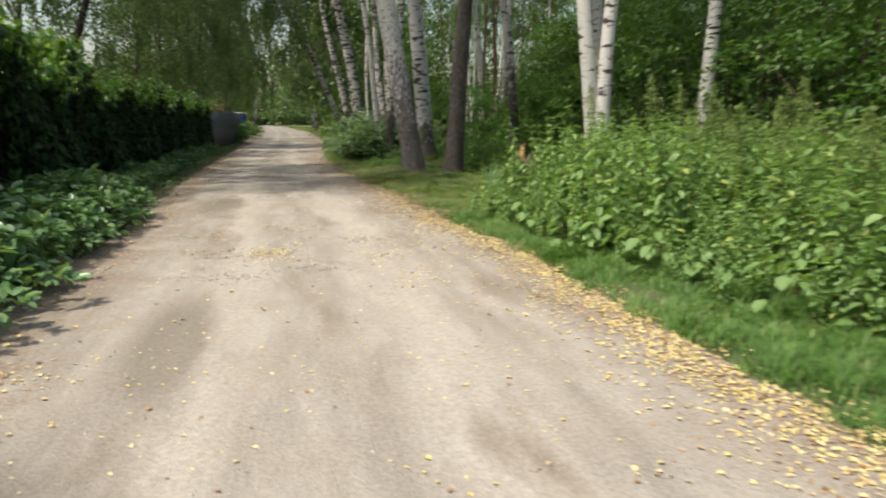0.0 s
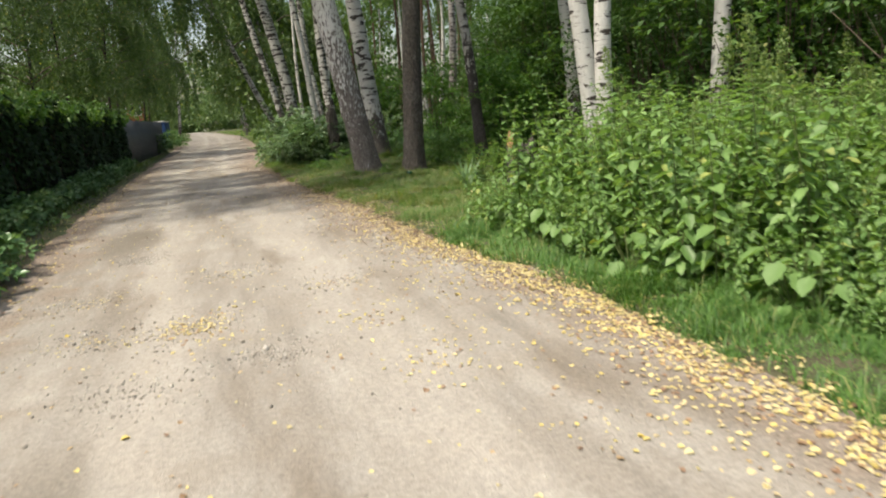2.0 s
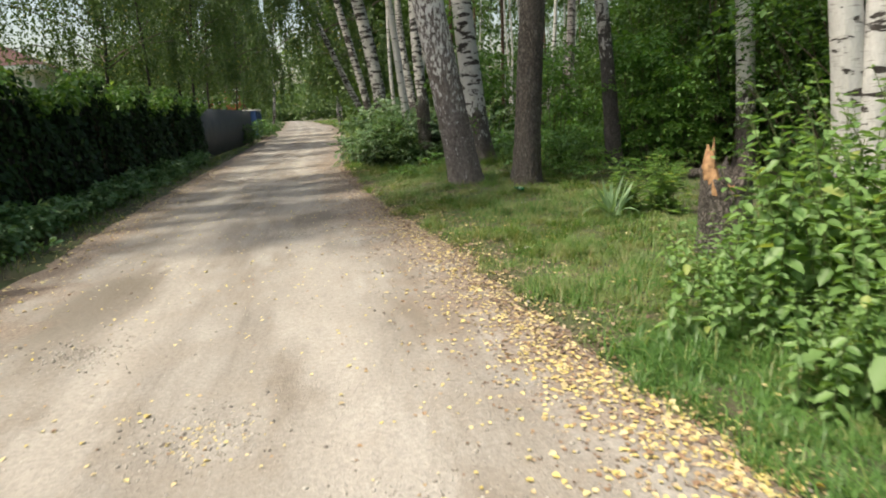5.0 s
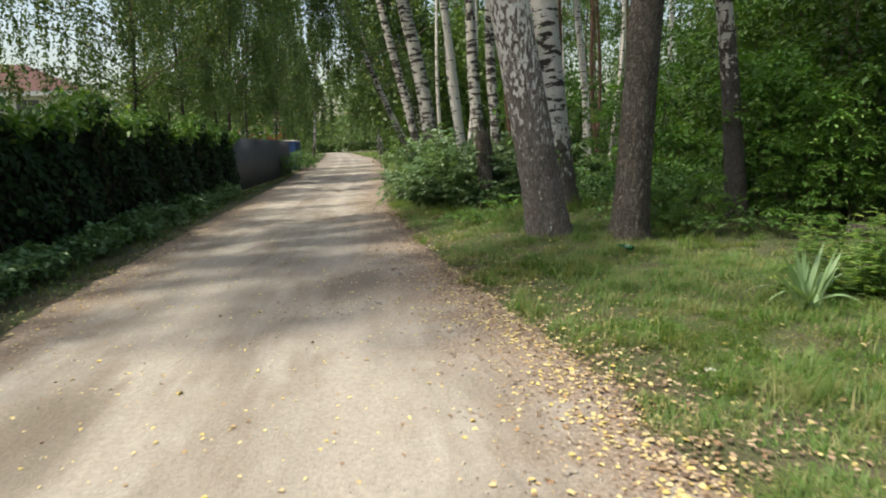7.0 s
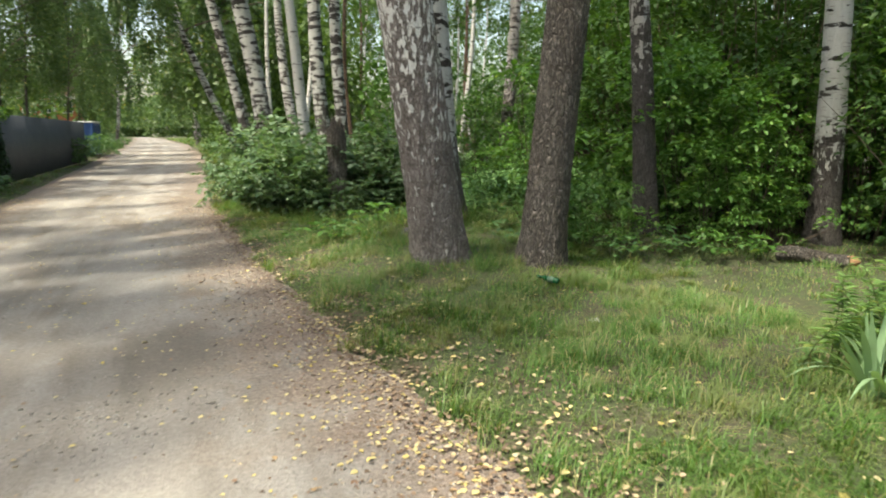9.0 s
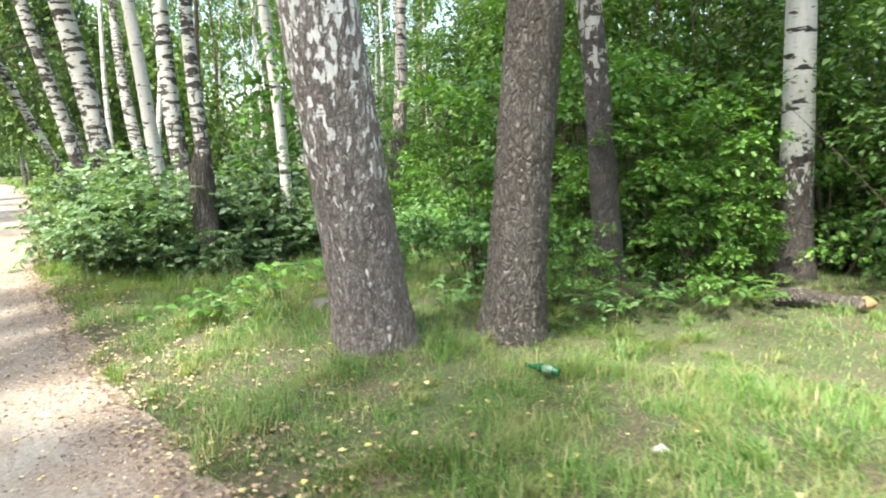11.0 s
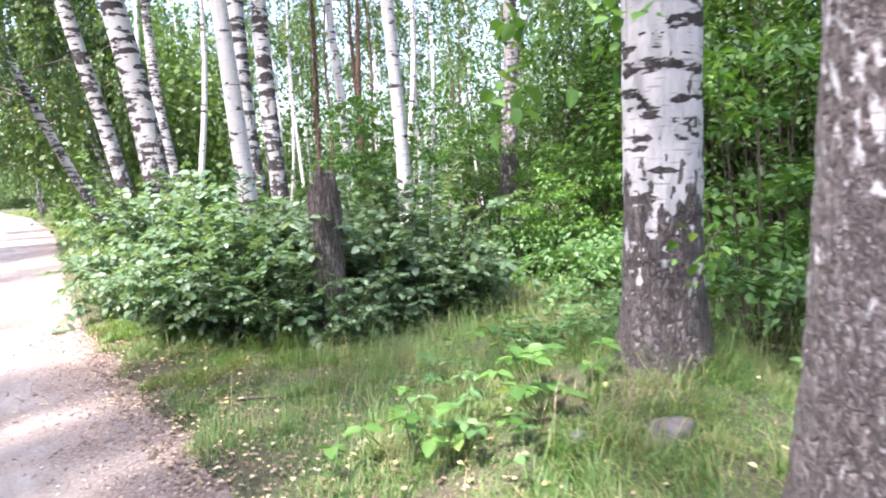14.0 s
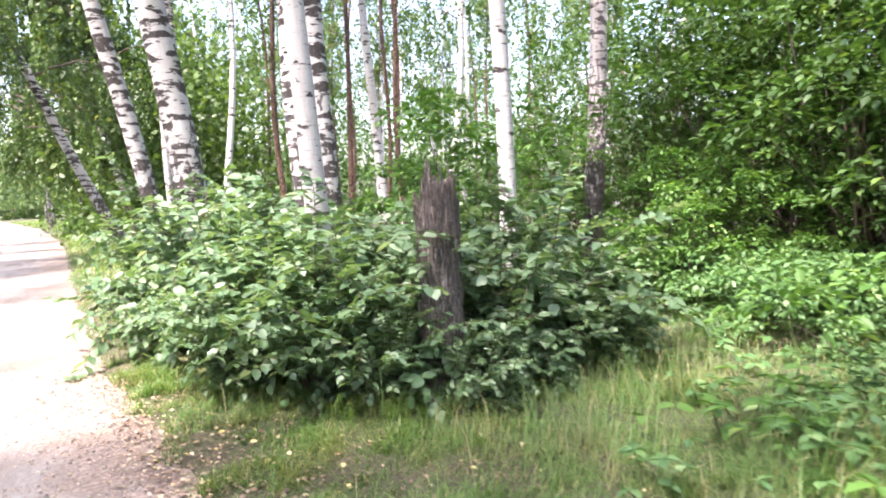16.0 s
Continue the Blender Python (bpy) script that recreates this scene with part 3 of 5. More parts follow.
# birches behind the fence, whose twigs hang over the road
# first of LEFT stands out of view, added for its shade on the road
LEFT = [((-7.2, 1.2), 10, 1.0, 2.0), ((-7.6, 33.0), 15, 2.8, 4.4), ((-7.4, 38.5), 15, 3.0, 4.4), ((-7.0, 44.0), 15, 3.2, 4.4), ((-6.8, 51), 15, 3.2, 4.6), ((-6.4, 60), 15, 3.2, 4.6), ((-7.5, 72), 16, 3.4, 4.6), ((-9.5, 44), 16, 3.0, 4.6), ((-12.5, 62), 16, 3.0, 4.6), ((-5.7, 40.5), 14, 3.2, 4.6)]
OVER = [((-7.0, 15.9), 15, 2.3, 6.0, 0.25, 1700), ((-6.9, 20.3), 15, 2.6, 6.2, 0.29, 1800), ((-11.2, 24.6), 15, 3.0, 6.8, 0.16, 700), ((-11.4, 29.0), 15, 3.2, 6.8, 0.16, 700)]
for k, (at, h, drop, reach, lean, strands) in enumerate(OVER):
    birch(at, h, 0.12, (lean, 0.0), DARK_BARK, "birch behind the fence whose crown spreads over the road", 161 + k, sides=12, n=24, crown_from=0.3, strands=strands, drop=drop, leaf=0.09, reach=reach, limbs=34, group="birches behind the fence", spread=0.24, stout=0.008, clear=3.0)
for k, (at, h, drop, reach) in enumerate(LEFT):
    birch(at, h, 0.07, (0.05, 0.0), DARK_BARK, "birch behind the fence with hanging leafy twigs", 61 + k, sides=12, n=24, crown_from=0.24, spread=0.3, stout=0.007, clear=3.3 if at[1] > 30 else 2.5, strands=900 if at[1] > 10 else 400, drop=drop, leaf=0.10 if at[1] < 46 else 0.125, reach=reach, limbs=30, group="birches behind the fence")
ARCH = [((3.7, 67), (-0.28, 0)), ((-5.6, 82), (0.12, 0)), ((4.6, 52), (-0.2, 0)), ((5.5, 62), (-0.15, 0)), ((4.2, 76), (-0.15, 0)), ((2.0, 95), (-0.1, 0)), ((-9.5, 90), (0.1, 0)), ((-11, 112), (0.1, 0)), ((3.0, 118), (-0.1, 0)), ((2.5, 142), (-0.1, 0)), ((-14, 135), (0, 0)), ((3, 135), (0, 0))]
for k, (at, lean) in enumerate(ARCH):
    birch(at, 15, 0.18, lean, BIRCH_SCARRED, "far birch with hanging foliage along the road", 91 + k, sides=10, n=20, crown_from=0.3, strands=480, drop=3.4, leaf=0.22, reach=4.8, limbs=26, spread=0.35, group="far roadside birches")


def forest_tree(kind, seed):
    r = np.random.default_rng(seed)
    pine = kind == "pine"
    tree = thing("pine_tree" if pine else "birch_tree", (0, 0, -50), "tall bare-stemmed pine deep in the wood" if pine else "slim white birch deep in the wood", "pine tree" if pine else "birch tree", "trees of the wood")
    h = 19 if pine else 16
    line, me = build_trunk(h, 0.10 if pine else 0.10, (r.normal() * 0.03, r.normal() * 0.02), PINE_FAR if pine else BIRCH, 9, 0.03, seed, 0.25, 16, 0.6)
    add("trunk", me, tree)
    chunks, pts = limb_set(line, 12, h * 0.5, h * 0.97, 2.0, r)
    tagged(add("branchwork", mesh_of("branchwork", *joined(chunks), TWIG, True), tree), kind="stuff")
    add("crown", mesh_of("crown", *hanging_crown(pts, 120, 1.1, 0.17, r, 13), L_CANOPY), tree)
    return tree


protos = [forest_tree(k, s) for k, s in (("birch", 5), ("pine", 6), ("birch", 8), ("pine", 9), ("birch", 12))]
fr = np.random.default_rng(21)
placed = [t[0] for t in TREES]
spots = []
while len(spots) < 90:
    y = fr.uniform(4, 85)
    x = fr.uniform(6.0 if y < 30 else 4.0, 10 + 0.55 * max(y, 12))
    if y > 48 and x < 5 + 0.02 * y:
        continue
    if y < 33 and x < 13:
        continue
    if min((x - a) ** 2 + (y - b) ** 2 for a, b in placed + spots) < 1.6:
        continue
    spots.append((x, y))
for k, (x, y) in enumerate(spots):
    p = protos[k % len(protos)] if k < len(protos) or y > 36 else protos[(0, 2, 4)[k % 3]]
    m = pose(x, y, 0, 0, 0, fr.uniform(0, 360))
    if k < len(protos):
        p.matrix_basis = m
    else:
        copy_thing(p, m)


def leaf_bank(name, n, xlo, xhi, ylo, yhi, height, leaf, seed, material, label, low=0.0):
    """Far woods: an uneven mass of leaf clumps with gaps."""
    r = np.random.default_rng(seed)
    m = n // 60
    cx, cy = r.uniform(xlo, xhi, m), r.uniform(ylo, yhi, m)
    cz = height * r.uniform(0, 1, m) ** 1.1 * (0.75 + 0.3 * np.sin(cx * 0.31 + seed) + 0.15 * np.sin(cx * 0.9))
    P = np.repeat(np.stack([cx, cy, cz], -1), 60, 0) + r.normal(size=(m * 60, 3)) * [1.0, 1.0, 0.8]
    P[:, 2] = np.abs(P[:, 2]) + low
    L = leaf * r.uniform(0.6, 1.3, m * 60)
    me = mesh_of(name, *blades(P, rand_dirs(m * 60, r) + [0, 0, -0.4], rand_dirs(m * 60, r), L, L * 0.75, 0.1, False), material)
    return tagged(add(name, me), label, "woods", kind="stuff")


leaf_bank("road_canopy", 24000, -24, 6, 100, 245, 9, 0.55, 706, L_BIRCH, "tree crowns that meet over the far road", 3.2)
leaf_bank("far_woods", 36000, -75, 40, 262, 290, 17, 1.0, 701, L_BIRCH, "far green woods that close the road")
leaf_bank("wood_background", 60000, 4, 75, 60, 92, 13.5, 0.36, 702, L_SHRUB, "green undergrowth deep in the open wood")
leaf_bank("bend_woods", 40000, 3.2, 11, 50, 76, 15, 0.3, 705, L_CANOPY, "leafy woods behind the roadside birches")
leaf_bank("garden_trees", 36000, -40, -9.5, 52, 120, 7, 0.4, 703, L_BIRCH, "garden trees and bushes behind the fence")
leaf_bank("deep_wood", 48000, 13.5, 30, -4, 32, 13.0, 0.3, 704, L_SHRUB, "dense dark leafage deep in the wood")

# ---- shrubs and herbs ----
def shrub_mesh(r, height, radius, leaves, leaf, lumps=14, width=0.6, round_leaf=True):
    """Leaf sprays on lumpy shoots: an uneven crown with gaps."""
    c = np.stack([r.normal(size=lumps) * radius * 0.5, r.normal(size=lumps) * radius * 0.5, height * r.uniform(0.18, 0.95, lumps)], -1)
    c[:, :2] *= (1.15 - 0.6 * (c[:, 2:] / height))
    s = radius * r.uniform(0.22, 0.5, lumps)
    k = r.integers(0, lumps, leaves)
    d = rand_dirs(leaves, r)
    d[:, 2] = np.abs(d[:, 2]) * 0.9 - 0.25
    rad = r.uniform(0.45, 1.0, (leaves, 1)) ** 0.5
    P = c[k] + d * s[k][:, None] * rad * [1, 1, 0.75]
    P[:, 2] = np.abs(P[:, 2]) + 0.03
    out = unit(d * [1, 1, 0.4])
    ax = out + rand_dirs(leaves, r) * 0.6 + [0, 0, -0.25]
    L = leaf * r.uniform(0.6, 1.25, leaves)
    V, F = blades(P, ax, rand_dirs(leaves, r) * 0.45 + [0, 0, 1], L, L * width, 0.18, round_leaf)
    stems = []
    for q in c:
        s0 = np.linspace(0, 1, 5)[:, None]
        foot = np.array([q[0] * 0.25, q[1] * 0.25, -0.1])
        line = foot + (q - foot) * s0 + np.stack([np.sin(s0[:, 0] * 3) * 0.06] * 2 + [s0[:, 0] * 0], -1)
        stems.append(tube(line, 0.009 * (1.2 - s0[:, 0]) * (0.5 + height / 4), 5))
    return (V, F), joined(stems)


def shrub(name, label, category, seed, height, radius, leaves, leaf, material, stem=None, group="", **more):
    r = np.random.default_rng(seed)
    (V, F), st = shrub_mesh(r, height, radius, leaves, leaf, **more)
    t = thing(name, (0, 0, -50), label, category, group)
    add("foliage", mesh_of("foliage", V, F, material), t)
    tagged(add("stalkwork", mesh_of("stalkwork", *st, stem or TWIG, True), t), kind="stuff")
    return t


def scatter(protos, places, r, size=(0.85, 1.2)):
    for k, (x, y) in enumerate(places):
        p = protos[k % len(protos)]
        s = r.uniform(*size)
        p.scale = (1, 1, 1)
        m = pose(x, y, float(ground_z(np.array(x), np.array(y))), 0, 0, r.uniform(0, 360)) @ Matrix.Scale(s, 4)
        if k < len(protos):
            p.matrix_basis = m
        else:
            p2 = copy_thing(p, m)
            p2.matrix_basis = m


sr = np.random.default_rng(33)

# dense wood edge behind the nettles and the verge
tall = [shrub("shrub", "tall leafy shrub in the shade of the wood", "shrub", 200 + k, 4.4, 1.7, 3400, 0.105, L_SHRUB, group="shrubs of the wood edge", lumps=30, round_leaf=False) for k in range(3)]
edge_spots = []
for y in np.arange(3, 33, 1.7):
    x0 = np.interp(y, [3, 10, 14, 18, 22, 25, 29, 33], [9.2, 8.6, 9.2, 10.0, 9.3, 11.0, 11.4, 11.0])
    for row in range(3):
        edge_spots.append((x0 + row * 1.9 + sr.uniform(-0.5, 0.5), y + sr.uniform(-0.6, 0.6)))
edge_spots += [(10.6, 24.4), (10.0, 22.8), (11.4, 27.6), (11.0, 25.6)]
scatter(tall, edge_spots, sr, (0.9, 1.45))
saps = [shrub("sapling", "bright green leafy sapling under the birches", "sapling", 230 + k, 2.7, 1.0, 1500, 0.105, L_SAP, group="saplings of the verge", lumps=20) for k in range(3)]
scatter(saps, [(5.6, 20.4), (6.9, 19.7), (7.4, 19.3), (8.0, 20.6), (9.6, 18.9), (10.2, 17.4), (9.4, 20.2), (5.7, 27.4), (6.3, 29.6), (6.9, 18.9), (7.6, 27.4), (5.9, 28.6), (7.0, 29.6)], sr)
m = pose(8.15, 24.4, 0, 0, 0, 40) @ Matrix.Scale(0.66, 4)
copy_thing(saps[1], m).matrix_basis = m
for x, y, k in ((4.8, 18.75, 0.30), (5.2, 18.6, 0.26), (5.65, 18.55, 0.34), (6.65, 18.3, 0.36), (7.25, 18.25, 0.72), (7.85, 18.6, 0.62), (6.85, 17.95, 0.28), (7.6, 17.9, 0.3), (6.7, 18.75, 0.8), (7.3, 18.7, 0.9), (8.0, 18.3, 0.5), (6.55, 18.2, 0.5), (7.0, 18.15, 0.55), (7.5, 18.1, 0.5), (9.2, 18.2, 0.8), (7.3, 24.7, 0.62), (7.9, 25.5, 0.8), (8.6, 24.9, 0.75), (6.3, 27.6, 0.6), (8.3, 23.7, 0.55), (9.1, 23.9, 0.8), (7.0, 25.3, 0.5)):
    m = pose(x, y, 0, 0, 0, 97 * x) @ Matrix.Scale(k, 4)
    copy_thing(saps[int(x * 10) % 3], m).matrix_basis = m
under = [shrub("undergrowth_plant", "low leafy undergrowth on the forest floor", "undergrowth", 250 + k, 0.75, 0.75, 560, 0.09, L_HERB, STEM, "undergrowth of the wood", lumps=9, round_leaf=False) for k in range(4)]
low = []
for y in np.arange(19.4, 36, 0.85):
    for x in np.arange(4.3 if y > 21 else 4.9, 12.5, 0.95):
        if y < 24.6 and x < 6.2 and y > 21.0 and sr.uniform() < 0.85:
            continue
        low.append((x + sr.uniform(-0.35, 0.35), y + sr.uniform(-0.35, 0.35)))
low += [(np.interp(y, [9.5, 13, 17], [7.2, 8.2, 9.2]) + sr.uniform(-0.4, 0.4), y) for y in np.arange(9.5, 17.5, 0.5)]
low += [(sr.uniform(6.3, 9.5), sr.uniform(21.5, 26.0)) for _ in range(26)]
low += [(sr.uniform(9.0, 11.2), sr.uniform(16.3, 19.4)) for _ in range(20)] + [(sr.uniform(6.8, 8.2), sr.uniform(18.8, 19.5)) for _ in range(8)]
low += [(sr.uniform(7.2, 9.2), sr.uniform(22.6, 24.6)) for _ in range(8)]
scatter(under, low, sr, (0.55, 1.05))

# the big bush by the road
def arching_bush(seed, stems=34):
    """Shoots that rise from one foot and arch outwards, with side twigs and alternate leaves."""
    r = np.random.default_rng(seed)
    t = thing("bush", (0, 0, -50), "spreading green bush with arching shoots and oval leaves", "bush", "roadside bushes")
    wood, leaves = [], []
    s = np.linspace(0, 1, 8)

    def clothe(line, gap, lo):
        length = np.linalg.norm(np.diff(line, axis=0), axis=1).sum()
        n = max(4, int(length / gap))
        lv = np.linspace(lo, 1, n)
        q = np.linspace(0, 1, len(line))
        P = np.stack([np.interp(lv, q, line[:, k]) for k in range(3)], -1)
        along = unit(np.gradient(P, axis=0))
        side = unit(np.cross(along, [0, 0, 1.0])) * np.where(np.arange(n) % 2, 1.0, -1.0)[:, None]
        ax = along * 0.55 + side + rand_dirs(n, r) * 0.45 + [0, 0, -0.2]
        L = r.uniform(0.07, 0.12, n)
        leaves.append(blades(P, ax, rand_dirs(n, r) * 0.55 + [0, -0.25, 1], L, L * 0.7, 0.13))

    for _ in range(stems):
        a, out, h = r.uniform(0, 6.28), r.uniform(0.15, 1.05), r.uniform(0.55, 1.55)
        d = np.array([np.cos(a), np.sin(a), 0])
        line = d * 0.12 + d * (out * s ** 1.5)[:, None] + np.stack([0 * s, 0 * s, h * (1.3 * s - 0.3 * s * s - 0.25 * out * s ** 3) - 0.05], -1)
        line += np.cumsum(r.normal(size=(8, 3)) * 0.018, 0)
        wood.append(tube(line, 0.009 * (1.15 - s), 5))
        clothe(line, 0.038, 0.22)
        for _ in range(4):
            k = int(r.integers(2, 7))
            tw = unit(d * 0.6 + rand_dirs(1, r)[0] + [0, 0, 0.3]) * r.uniform(0.22, 0.5)
            q = line[k] + tw * np.linspace(0, 1, 5)[:, None] - [0, 0, 0.1] * (np.linspace(0, 1, 5) ** 2)[:, None]
            wood.append(tube(q, 0.004 * np.linspace(1.1, 0.4, 5), 4))
            clothe(q, 0.036, 0.15)
    V, F = joined(leaves)
    V[:, 2] = np.maximum(V[:, 2], 0.02)
    add("foliage", mesh_of("foliage", V, F, L_BUSH), t)
    tagged(add("stalkwork", mesh_of("stalkwork", *joined(wood), TWIG, True), t), kind="stuff")
    return t


bush = [arching_bush(270 + k) for k in range(3)]
scatter(bush, [(2.45, 24.7), (2.95, 24.1), (2.3, 25.6), (2.9, 25.3), (2.2, 26.7), (3.75, 24.3), (2.8, 26.7), (4.2, 26.2), (2.25, 27.9), (2.7, 28.6), (2.3, 29.4), (4.55, 24.2), (2.6, 25.9)], sr, (1.05, 1.45))
for x, y, z in ((3.12, 23.2, 0.42), (3.5, 23.8, 0.85), (2.35, 24.35, 1.0), (2.65, 23.8, 0.7), (3.6, 23.5, 0.55), (4.1, 23.6, 0.65), (1.95, 24.9, 0.7), (4.9, 23.6, 0.6), (5.2, 24.3, 0.7), (1.85, 27.0, 0.75), (1.85, 28.6, 0.75)):
    m = pose(x, y, 0, 0, 0, 70 * x) @ Matrix.Scale(z, 4)
    copy_thing(bush[int(x * 10) % 3], m).matrix_basis = m

# nettle bank
def nettle(seed):
    r = np.random.default_rng(seed)
    t = thing("nettle_clump", (0, 0, -50), "tall green nettle clump with drooping toothed leaves", "nettles", "nettle bank")
    chunks, stems = [], []
    for _ in range(16):
        h = r.uniform(0.6, 1.2)
        b = np.array([r.normal() * 0.22, r.normal() * 0.22, -0.05])
        ln = np.array([r.normal() * 0.14, r.normal() * 0.14])
        s = np.linspace(0, 1, 5)
        line = b + np.stack([ln[0] * s * s, ln[1] * s * s, h * s], -1)
        stems.append(tube(line, 0.006 * (1.1 - 0.7 * s), 3))
        m = 15
        lv = np.repeat(np.linspace(0.12, 1.0, m), 2)
        P = np.stack([np.interp(lv, s, line[:, k]) for k in range(3)], -1)
        a = np.repeat(np.arange(m) * 1.57 + r.uniform(0, 6), 2) + np.tile([0, np.pi], m) + r.normal(size=2 * m) * 0.3
        ax = np.stack([np.cos(a), np.sin(a), r.uniform(-0.8, 0.15, 2 * m) + 0.5 * (lv > 0.85)], -1)
        L = np.interp(lv, [0, 0.5, 0.9, 1.0], [0.11, 0.115, 0.07, 0.045]) * r.uniform(0.7, 1.25, 2 * m)
        chunks.append(blades(P, ax, np.tile([0, 0, 1.0], (2 * m, 1)) + rand_dirs(2 * m, r) * 0.4, L, L * 0.55, 0.2))
    add("foliage", mesh_of("foliage", *joined(chunks), L_NETTLE), t)
    tagged(add("stalkwork", mesh_of("stalkwork", *joined(stems), STEM, True), t), kind="stuff")
    return t


nettles = [nettle(300 + k) for k in range(4)]
spots = []
for y in np.arange(-0.4, 11.3, 0.45):
    x0 = np.interp(y, [-1, 4, 7, 8.8, 9.8, 10.6, 11.2], [4.0, 3.75, 3.25, 3.0, 3.05, 3.35, 4.35])
    for x in np.arange(x0, 7.6, 0.48):
        spots.append((x + sr.uniform(-0.22, 0.22), y + sr.uniform(-0.22, 0.22)))
sr.shuffle(spots)
front = [s for s in spots if s[0] < np.interp(s[1], [-1, 4, 7, 8.8, 9.8, 11.2], [4.5, 4.2, 3.7, 3.5, 3.5, 4.4])]
scatter(nettles, [s for s in spots if s not in front], sr, (0.7, 1.5))
for s in front:
    m = pose(s[0], s[1], 0, 0, 0, sr.uniform(0, 360)) @ Matrix.Scale(sr.uniform(0.45, 0.85), 4)
    copy_thing(nettles[int(sr.integers(0, 4))], m).matrix_basis = m


def plume(seed):
    """Tall flowering weed with a feathery yellow-green top."""
    r = np.random.default_rng(seed)
    t = thing("tall_weed", (0, 0, -50), "tall weed with feathery yellow-green top among the nettles", "weed", "tall weeds in the nettle bank")
    s = np.linspace(0, 1, 9)
    h = r.uniform(1.35, 1.75)
    line = np.stack([0.12 * np.sin(s * 2 + seed), 0.1 * s * s, h * s - 0.05], -1)
    add("stalk", mesh_of("stalk", *tube(line, 0.007 * (1.1 - 0.8 * s), 5), STEM, True), t)
    n = 70
    lv = r.uniform(0.15, 0.98, n)
    P = np.stack([np.interp(lv, s, line[:, k]) for k in range(3)], -1)
    a = r.uniform(0, 6.28, n)
    L = np.interp(lv, [0, 0.6, 1], [0.13, 0.10, 0.04]) * r.uniform(0.7, 1.2, n)
    add("foliage", mesh_of("foliage", *blades(P, np.stack([np.cos(a), np.sin(a), 0.1 + 0 * a], -1), np.tile([0, 0, 1.0], (n, 1)), L, L * 0.32, 0.2), L_NETTLE), t)
    n = 240
    lv = r.uniform(0.74, 1.0, n)
    a = r.uniform(0, 6.28, n)
    w = 0.16 * (1.02 - lv) / 0.28 * r.uniform(0.2, 1, n)
    P = np.stack([np.interp(lv, s, line[:, k]) for k in range(3)], -1) + np.stack([np.cos(a) * w, np.sin(a) * w, 0.3 * w], -1)
    L = r.uniform(0.02, 0.04, n)
    tagged(add("plume", mesh_of("plume", *blades(P, rand_dirs(n, r) + [0, 0, 0.5], rand_dirs(n, r), L, L * 0.6, 0.2, False), L_PLUME), t), kind="stuff")
    return t


weeds = [plume(330 + k) for k in range(3)]
scatter(weeds, [(sr.uniform(3.9, 8.0), sr.uniform(2.0, 10.4)) for _ in range(110)], sr, (0.8, 1.2))


def burdock(seed):
    r = np.random.default_rng(seed)
    t = thing("burdock", (0, 0, -50), "low burdock with broad pale green leaves", "weed", "burdocks at the nettle edge")
    n = 9
    a = np.arange(n) * 2.4 + r.uniform(0, 6)
    z = r.uniform(0.12, 0.42, n)
    for k in range(n):
        d = np.array([np.cos(a[k]), np.sin(a[k]), 0])
        tipp = d * 0.16 * r.uniform(0.6, 1.3) + [0, 0, z[k]]
        s = np.linspace(0, 1, 4)[:, None]
        add("stalk", mesh_of("stalk", *tube(tipp * s, 0.005, 4), STEM, True), t)
        L = r.uniform(0.12, 0.23)
        add("leaf", mesh_of("leaf", *blades(tipp[None], (d + [0, 0, -0.6])[None], np.array([[0.1, 0, 1.0]]), [L], [L * 0.72], 0.12), L_NETTLE), t)
    return t


docks = [burdock(340 + k) for k in range(3)]
scatter(docks, [(np.interp(y, [-1, 4, 7, 8.8, 9.8], [4.0, 3.75, 3.2, 2.95, 3.4]) + sr.uniform(-0.15, 0.5), y + sr.uniform(-0.2, 0.2)) for y in np.arange(0.5, 9.6, 0.42)], sr, (0.8, 1.2))

# ---- fence and its vines ----
FENCE_X = -4.45
FENCE_GREY = plain_material("grey_painted_sheet", (0.05, 0.056, 0.066), (0.09, 0.096, 0.108), 2.5, 0.5, 0.05)
POST = plain_material("dark_steel", (0.05, 0.05, 0.055), (0.09, 0.09, 0.095), 8, 0.5, 0.1)


